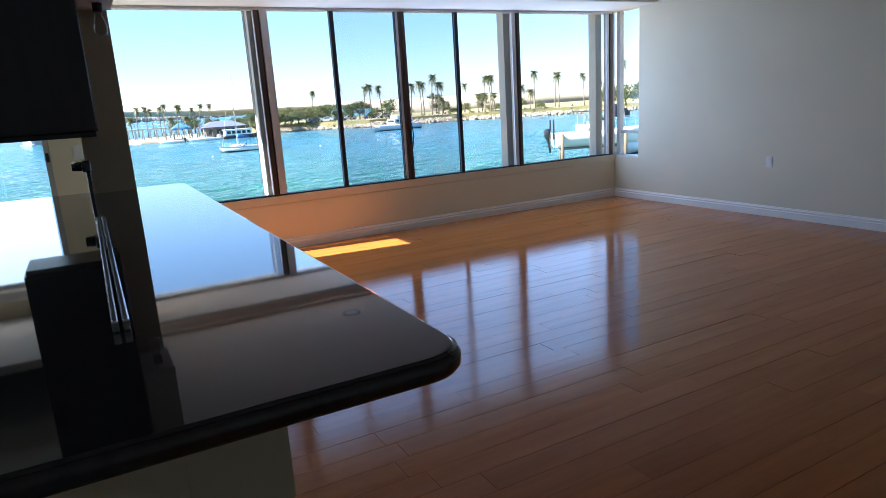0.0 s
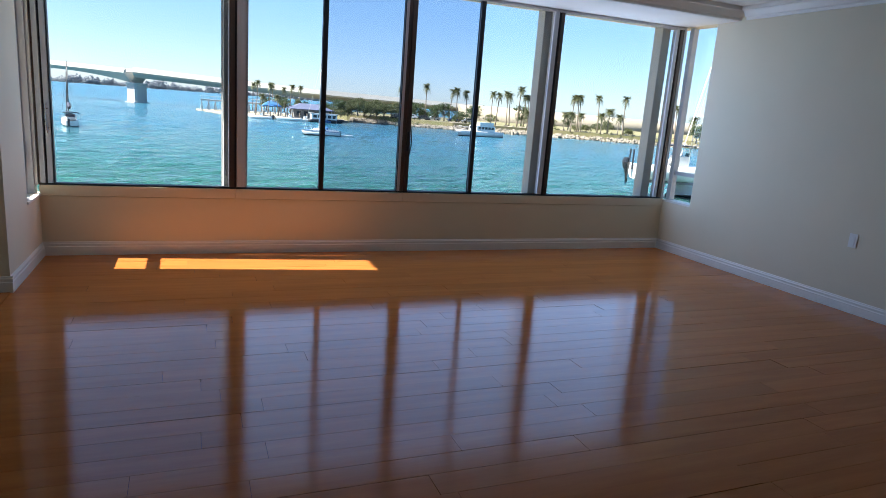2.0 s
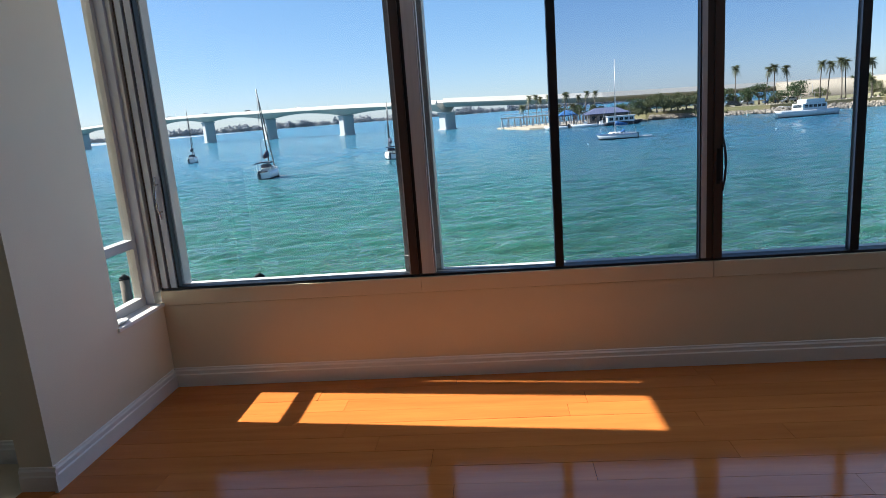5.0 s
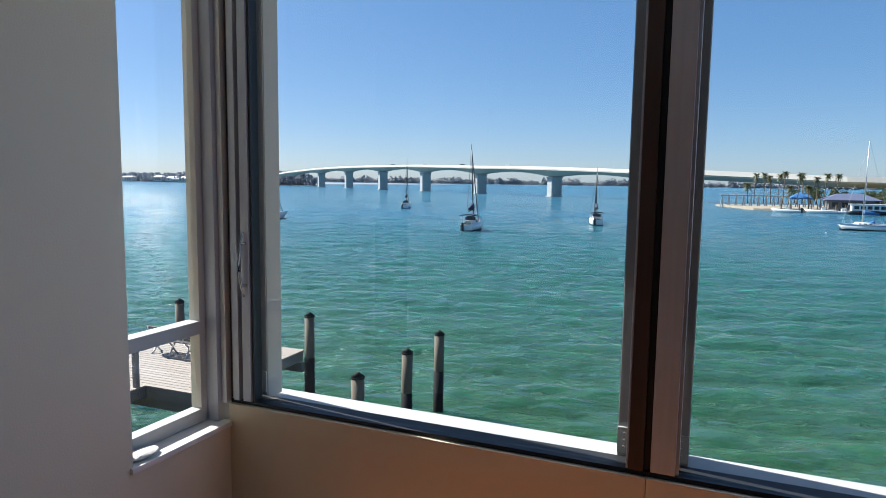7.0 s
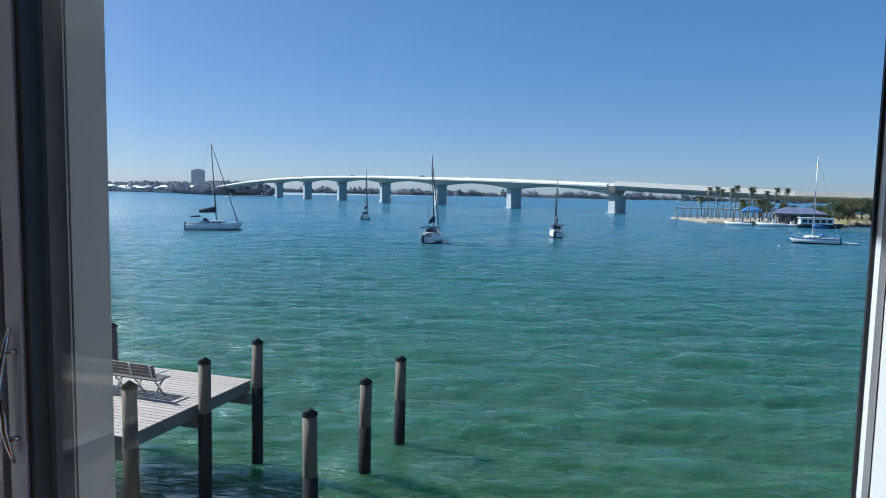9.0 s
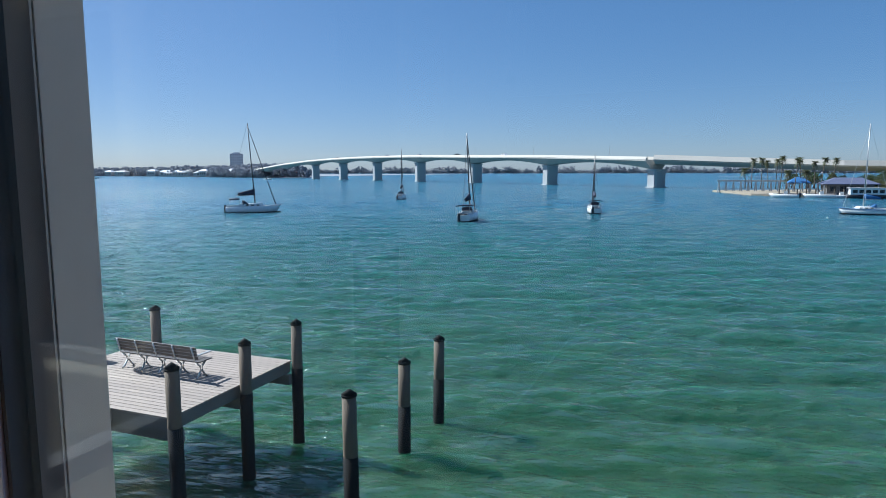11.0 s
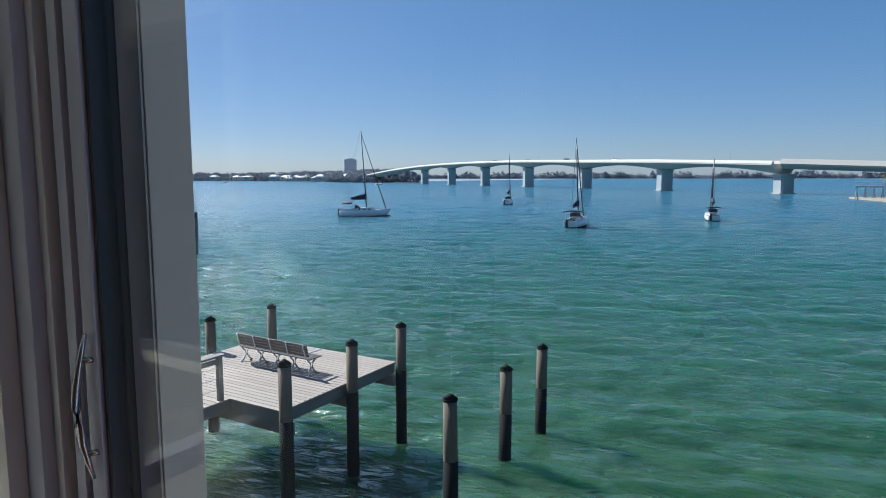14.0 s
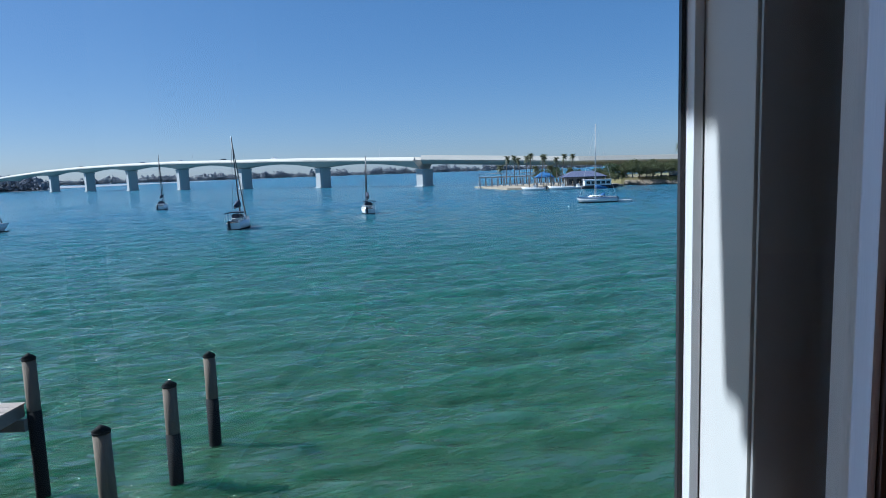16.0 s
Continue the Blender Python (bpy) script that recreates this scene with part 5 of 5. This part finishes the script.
TREES = [tree_kind(21, 5.4, 5.6, LEAF, "rounded dark green tree in the park"), tree_kind(22, 4.6, 5.4, OLIVE, "spreading olive green tree in the park"), tree_kind(23, 6.4, 5.0, LEAF, "tall dense tree in the park"),
         tree_kind(24, 3.0, 5.0, OLIVE, "low rounded shrub in the park")]
SPOTS = [(0.245, 190, 0.85, 3), (0.262, 186, 1.0, 1), (0.272, 192, 0.95, 0), (0.283, 188, 1.0, 3), (0.293, 190, 1.05, 1), (0.305, 192, 0.95, 0), (0.318, 190, 0.9, 1), (0.330, 196, 0.9, 0), (0.345, 192, 0.85, 1), (0.36, 196, 0.95, 0),
         (0.378, 198, 0.85, 1), (0.395, 190, 0.8, 0), (0.412, 196, 0.95, 2), (0.44, 188, 0.85, 0), (0.468, 192, 0.95, 0), (0.50, 206, 0.8, 1), (0.56, 200, 0.9, 2), (0.575, 206, 0.85, 1), (0.595, 205, 0.7, 3), (0.66, 200, 0.8, 2),
         (0.675, 206, 0.7, 3), (0.62, 212, 0.8, 3), (0.70, 206, 0.7, 3), (0.725, 205, 0.75, 1), (0.75, 198, 0.7, 1), (0.80, 200, 0.7, 3), (0.98, 170, 0.9, 2), (1.0, 176, 1.0, 1), (1.04, 172, 1.1, 0), (1.09, 175, 1.0, 1), (0.222, 180, 0.8, 3), (0.235, 178, 0.75, 3),
         (0.17, 185, 0.75, 1), (0.205, 186, 0.70, 0), (0.215, 190, 0.75, 2), (0.228, 187, 0.82, 0), (0.240, 189, 0.80, 2), (0.252, 186, 0.80, 1), (0.118, 192, 0.7, 0), (0.138, 190, 0.8, 2), (0.145, 188, 0.7, 0)]
for i, (b, d, s, k) in enumerate(SPOTS):
    copy_thing(TREES[k], pose(d * math.sin(math.atan(b)), d * math.cos(math.atan(b)), PT - (0.5 if b < 0.25 else 0.1), 0, 0, i * 131) @ Matrix.Diagonal((s, s, s * (0.72 + 0.5 * (i * 0.618 % 1)), 1)))
for p in TREES:
    for o in (*p.children_recursive, p):
        bpy.data.objects.remove(o)
clumps("shrubs", "low green shrubs along the park bank", [(PARK[k][0] + (PARK[k + 1][0] - PARK[k][0]) * u, PARK[k][1] + (PARK[k + 1][1] - PARK[k][1]) * u + 8, 5, 2.5, 2.9, 7) for k in range(2, 9) for u in (0.1, 0.35, 0.75)], 9, OLIVE, 26)
for i, (b, d) in enumerate(((0.352, 190), (0.372, 191), (0.392, 192), (0.43, 196), (0.455, 197), (0.33, 189))):
    car(d * math.sin(math.atan(b)), d * math.cos(math.atan(b)), PT + 0.02, 160 + 7 * i, CARS[i % 4], i)
for i, (b, d) in enumerate(((0.47, 215), (0.66, 210), (0.78, 205), (0.845, 210))):
    lp = thing("street_lamp", "thin park lamp post", "street lamp", (d * math.sin(math.atan(b)), d * math.cos(math.atan(b)), PT), group="park lamps")
    part("pole", T((0, 0, 0), (0, 0, 6.5), 0.08, 0.05, 6), GALV, lp)

# ---- boathouse and low pier at the park's tip ----
land("boathouse_spit", "low sandy spit at the tip of the park", [(3.5, 206), (12, 176), (20, 172), (30, 170), (44, 178), (46, 200), (30, 222)], WL + 0.45, SAND)
jetty = thing("fishing_jetty", "long white timber jetty on slanted legs", "jetty", (16, 200, WL))
pp("deck", B(4.5, 30, 198.6, 201.2, WL + 3.1, WL + 3.5), SIDING, jetty)
for k in range(14):
    x = 5 + k * 1.9
    for s in (-0.35, 0.35):
        pp("leg", T((x + s, 198.8, WL - 0.5), (x, 198.8, WL + 3.1), 0.16, n=6), SIDING, jetty)
    pp("post", T((x, 198.7, WL + 3.5), (x, 198.7, WL + 4.4), 0.05, n=5), SIDING, jetty)
pp("rail", T((4.5, 198.7, WL + 4.4), (30, 198.7, WL + 4.4), 0.07, n=5), SIDING, jetty)


def hip(x0, x1, y0, y1, z0, z1, ins):
    bm = bmesh.new()
    loft(bm, [[(x0 + i, y0 + j, z), (x1 - i, y0 + j, z), (x1 - i, y1 - j, z), (x0 + i, y1 - j, z)] for i, j, z in
              ((0, 0, z0), (0, 0, z0 + 0.15), (ins, (y1 - y0) * 0.46, z1))])
    for f in bm.faces:
        f.smooth = False
    return bm


for nm, lb, x, y, w, d, h in (("boathouse", "low boathouse with a slate-blue hipped roof", 32.5, 176, 9.5, 7, 2.4), ("pavilion", "small open pavilion with a bright blue roof", 23.0, 182, 3.2, 3, 2.5)):
    e = thing(nm, lb, "building", (x, y, WL + 0.45))
    if nm == "boathouse":
        part("wall", B(-w / 2, w / 2, -d / 2, d / 2, 0, h), GREYWOOD, e)
        for k in range(4):
            part("window", B(-w / 2 + 0.7 + k * 2.0, -w / 2 + 1.9 + k * 2.0, -d / 2 - 0.03, -d / 2 - 0.004, 0.8, 2.0), DARKGLASS, e)
    for sx in (-1, 1):
        for sy in (-1, 1):
            part("post", T((sx * (w / 2 + 0.6), sy * (d / 2 + 0.6), 0), (sx * (w / 2 + 0.6), sy * (d / 2 + 0.6), h), 0.12, n=6), SIDING, e)
    part("roof", hip(-w / 2 - 1, w / 2 + 1, -d / 2 - 1, d / 2 + 1, h + 0.01, h + 1.6, 3.0 if w > 6 else 1.9), ROOFBLUE if nm == "boathouse" else BLUE, e)
dock = thing("boat_dock", "dark timber boat dock beside the boathouse", "dock", (28, 168, WL))
pp("deck", B(17, 38, 167, 169, WL + 0.6, WL + 0.85), GREYWOOD, dock)
for k in range(12):
    pp("pile", T((17.3 + k * 1.85, 166.8, WL - 0.5), (17.3 + k * 1.85, 166.8, WL + 2.0), 0.13, n=6), TIMBER, dock)
hb = thing("houseboat", "two-storey white tour boat at the dock", "boat", (34.5, 164.5, WL))
part("hull", loft(bmesh.new(), hull_rings(8.5, 3.0, 0.8, 10, 0.9)), STRIPE, hb, "dark hull")
part("deckhouse", B(-3.6, 3.0, -1.3, 1.3, 0.8, 2.2, 0.05), HULL, hb)
for k in range(5):
    part("window", B(-3.2 + k * 1.25, -2.3 + k * 1.25, -1.33, -1.302, 1.2, 1.9), DARKGLASS, hb)
part("roof", B(-3.9, 3.3, -1.5, 1.5, 2.21, 2.32, 0.02), HULL, hb)
skiff("motorboat", "dark motorboat at the dock", 18.5, 165.5, WL, 175, 5.5, NAVY)
skiff("motorboat", "white motorboat at the dock", 25.5, 164.5, WL, 182, 6.0)
skiff("motorboat", "white motorboat at the dock", 29.5, 165.2, WL, 190, 5.0)

# ---- boat lift beyond the right corner ----
lift = thing("boat_lift", "timber piles and beams of a boat lift", "boat lift", (37.5, 37.5, WL))
for x, y in ((35.2, 36.6), (36.9, 39.0), (40.5, 34.6), (42.2, 37.0)):
    pp("pile", T((x, y, WL - 1.0), (x, y, WL + 2.6), 0.14, n=10), TIMBER, lift)
for a, b in (((35.2, 36.6), (36.9, 39.0)), ((40.5, 34.6), (42.2, 37.0))):
    pp("beam", T((*a, WL + 1.05), (*b, WL + 1.05), 0.13, n=6), GALV, lift)
for a, b in (((35.6, 37.4), (41.2, 35.3)), ((36.3, 38.4), (41.9, 36.3))):
    pp("bunk", T((*a, WL + 1.24), (*b, WL + 1.24), 0.10, n=6), GREYWOOD, lift)
cc = thing("centre_console_boat", "white outboard boat raised on a lift", "motorboat")
part("hull", loft(bmesh.new(), hull_rings(7.6, 2.5, 0.85, 12, 0.92)), HULL, cc)
part("console", B(-0.7, 0.6, -0.5, 0.5, 0.7, 1.75, 0.06), HULL, cc)
part("windscreen", B(0.6, 0.63, -0.48, 0.48, 1.5, 2.0), DARKGLASS, cc)
part("seat", B(-1.7, -1.0, -0.55, 0.55, 0.7, 1.45, 0.05), HULL, cc)
part("hardtop", B(-1.8, 0.7, -0.95, 0.95, 2.55, 2.63, 0.03), STRIPE, cc, "dark hardtop")
for x, y in ((-1.5, -0.8), (-1.5, 0.8), (0.5, -0.8), (0.5, 0.8)):
    part("pole", T((x, y, 0.8), (x * 0.92, y, 2.56), 0.035, n=6), GALV, cc)
part("rocket_launcher", bent(bmesh.new(), [(-1.8, -0.8, 2.6), (-2.0, -0.8, 3.0), (-2.0, 0.8, 3.0), (-1.8, 0.8, 2.6)], 0.03, 6), STRIPE, cc)
bm = bmesh.new()
loft(bm, [[(-4.35 + x + 0.30 * s * math.cos(a), 0.24 * s * math.sin(a), z) for a in [i * math.tau / 12 for i in range(12)]]
          for x, z, s in ((0.1, -0.75, 0.25), (0.05, -0.2, 0.4), (0.0, 0.25, 0.55), (-0.08, 0.6, 1.0), (-0.12, 1.05, 1.1), (-0.05, 1.35, 0.8))])
part("outboard", bm, BLACKGLOSS, cc, "black outboard motor")
for s in (-0.45, 0.45):
    part("pole_anchor", B(-4.1, -3.98, s - 0.05, s + 0.05, 0.4, 2.05, 0.02), STRIPE, cc, "black shallow-water anchor")
cc.matrix_basis = pose(39.0, 36.6, WL + 1.72, 0, 0, -20)
sailboat("white sailboat behind a boat lift with a red flag", 43.9, 39.05, 200, 9.5, 12.5, NAVY, PALESPAR, False)
fl = thing("flag", "red flag cloth hung on a stay", "flag", (43.05, 38.65, WL + 3.55))
part("cloth", B(0, 1.0, -0.02, 0.02, 0, 0.55, 0.005), RED, fl)
part("staff", T((0, 0, -2.9), (0, 0, 0.8), 0.03, n=6), GALV, fl)
fd = thing("floating_dock", "weathered dock beside the boat lift", "dock", (46, 33, WL))
pp("deck", B(43.5, 56, 31.0, 33.6, WL + 1.1, WL + 1.35), DECKING, fd)
for x in (43.7, 47, 50, 53):
    pp("pile", T((x, 33.7, WL - 1), (x, 33.7, WL + 2.3), 0.14, n=8), TIMBER, fd)

# ---- marina beside the seawall ----
rr = random.Random(7)
for i in range(5):
    for j in range(5):
        x0, y0 = -43.5 - i * 9.0 + 0.4 * j, 9.5 + j * 4.6 + i * 2.2
        e = thing("boat_lift", "grey timber lift piles with steel beams", "boat lift", (x0, y0, WL), group="marina lifts")
        hs = [rr.uniform(2.2, 3.1) for _ in range(4)]
        for (dx, dy), h in zip(((0, 0), (-4.2, 0.9), (0.5, 3.6), (-3.7, 4.4)), hs):
            part("pile", T((dx, dy, -1.2), (dx + rr.uniform(-0.1, 0.1), dy, h), 0.145, 0.13, 8), GREYWOOD, e)
            part("cap", T((dx, dy, h + 0.001), (dx, dy, h + 0.18), 0.17, 0.02, 8), WRAP, e)
        for (ax, ay), (bx, by), z in (((0, 0), (0.5, 3.6), 2.3), ((-4.2, 0.9), (-3.7, 4.4), 2.4), ((0, 0), (-4.2, 0.9), 1.1)):
            part("beam", T((ax, ay, z), (bx, by, z), 0.15, n=6), SIDING if z > 2.35 else GALV, e)
        for dx, dy in ((-0.6, 0.6), (-3.4, 3.6)):
            part("guide_pole", T((dx, dy, 0.3), (dx, dy, rr.uniform(3.6, 4.6)), 0.05, n=6), WHITE, e)
    if i < 4:
        d = thing("finger_dock", "red-brown plank finger dock of the marina", "dock", (-48.5 - i * 9.0, 8 + i * 2.2, WL), group="marina docks")
        part("deck", B(-0.9, 0.9, 0, 24, 0.95, 1.12, 0.01), CORAL, d)
        for k in range(6):
            for s in (-1, 1):
                part("pile", T((s * 1.0, 1 + k * 4.4, -1.2), (s * 1.0, 1 + k * 4.4, rr.uniform(1.9, 3.4)), 0.15, n=8), GREYWOOD, d)
for x, y, ln, hd, z, tp in ((-45.8, 24.6, 7.0, 60, 1.7, HULL), (-53.4, 25.6, 8.0, 248, 1.9, None), (-60.5, 30.0, 7.0, 70, 1.7, HULL), (-74, 27.5, 7.5, 250, 1.6, NAVY), (-82, 35, 8.0, 75, 1.5, HULL), (-58, 20.5, 6.5, 66, 1.2, TAN), (-55, 16.5, 7.2, 60, 1.4, NAVY), (-62, 22, 7.5, 65, 1.3, HULL), (-56, 26, 6.5, 240, 1.4, None), (-71, 24, 9.0, 70, 0.6, HULL), (-66, 33, 8.0, 75, 1.0, TAN)):
    skiff("motorboat", "white motorboat raised on a marina lift", x, y, WL + z, hd, ln, tp)
copy_thing(yacht, pose(-106, 32, WL, 0, 0, 74) @ Matrix.Diagonal((0.95, 0.95, 0.95, 1)))
bm = bmesh.new()
loft(bm, [[(x, y * 1.15, z) for y, z in ((-1.0, 0.2), (-0.95, 0.7), (-0.5, 1.3 * k), (0, 1.5 * k), (0.5, 1.3 * k), (0.95, 0.7), (1.0, 0.2))] for x, k in ((-3.0, 0.7), (-1.5, 1.0), (1.0, 1.0), (3.2, 0.65))])
cv = thing("covered_boat", "boat under a tan fitted cover on a lift", "boat")
part("cover", bm, TAN, cv)
part("hull", loft(bmesh.new(), hull_rings(6.8, 2.4, 0.6, 10, 0.9)), HULL, cv)
cv.matrix_basis = pose(-66.0, 15.6, WL + 2.1, 0, 0, 72) @ Matrix.Diagonal((0.72, 0.9, 1.15, 1))
for i in range(16):
    x, y = -50 - rr.uniform(0, 55), 16 + rr.uniform(0, 28)
    e = thing("guide_pole", "thin pale marker pole in the marina", "pole", (x, y, WL - 1.0), group="marina poles")
    part("pole", T((0, 0, 0), (0, 0, rr.uniform(5.6, 7.4)), 0.06, 0.04, 6), GALV, e)
for i in range(14):
    pile("mooring_pile", "weathered marina pile with a dark cap", -47 - rr.uniform(0, 50), 15 + rr.uniform(0, 28), WL + rr.uniform(2.6, 3.6), 0.17, mat_=GREYWOOD, group="marina piles")
for i in range(9):
    pile("mooring_pile", "weathered marina pile with a dark cap", -41 - rr.uniform(0, 12), 8 + rr.uniform(0, 13), WL + rr.uniform(1.9, 2.9), 0.16, mat_=GREYWOOD, group="marina piles")
for x, y in ((-320, 420), (-700, 330), (-560, 460)):
    skiff("motorboat", "small motorboat under way on the bay", x, y, WL, rr.uniform(0, 360), 8.0, HULL)
for x, y in ((33, 95), (44, 97), (15.6, 92)):
    e = thing("mooring_buoy", "small white mooring buoy", "buoy", (x, y, WL))
    bm = bmesh.new()
    bmesh.ops.create_icosphere(bm, subdivisions=2, radius=0.13)
    bmesh.ops.translate(bm, verts=bm.verts, vec=(0, 0, 0.1))
    part("float", bm, HULL, e)

# ---- hardwood planks ----
PW = 0.135


def plank_mesh(w):
    """A plank one metre long with eased top edges."""
    bm = bmesh.new()
    e = 0.0010
    loft(bm, [[(x, 0.0006, -0.015), (x, w - 0.0006, -0.015), (x, w - 0.0006, -e), (x, w - e, 0), (x, e, 0), (x, 0.0006, -e)] for x in (0.0, 1.0)])
    for f in bm.faces:
        f.smooth = False
    return mesh_of("plank", bm, WOOD)


PM = plank_mesh(PW)
floor_ob = bpy.data.objects["floor"]
rr = random.Random(2)
rest = bmesh.new()
count = 0
for r in range(int(-BACK / PW)):
    y = -0.003 - (r + 1) * PW
    x = -0.14 if y < -2.9 else 0.0
    end = L
    nxt = x + rr.uniform(0.4, 1.7)
    while x < end - 0.01:
        nxt = min(nxt, end)
        if end - nxt < 0.25:
            nxt = end
        tilt = rr.gauss(0, 0.0010)
        if y > -6.9:
            ob = part("plank", PM, None, floor_ob)
            ob.location, ob.scale, ob.rotation_euler = (x + 0.0008, y, 0), (nxt - x - 0.0016, 1, 1), (tilt, rr.gauss(0, 0.0004), 0)
            count += 1
        else:
            box(rest, x + 0.001, nxt - 0.001, y + 0.001, y + PW - 0.001, -0.015, 0.0)
        x, nxt = nxt, nxt + rr.uniform(1.2, 2.1)
ob = part("planks_behind", rest, WOOD, floor_ob)
tagged(ob, kind="stuff")
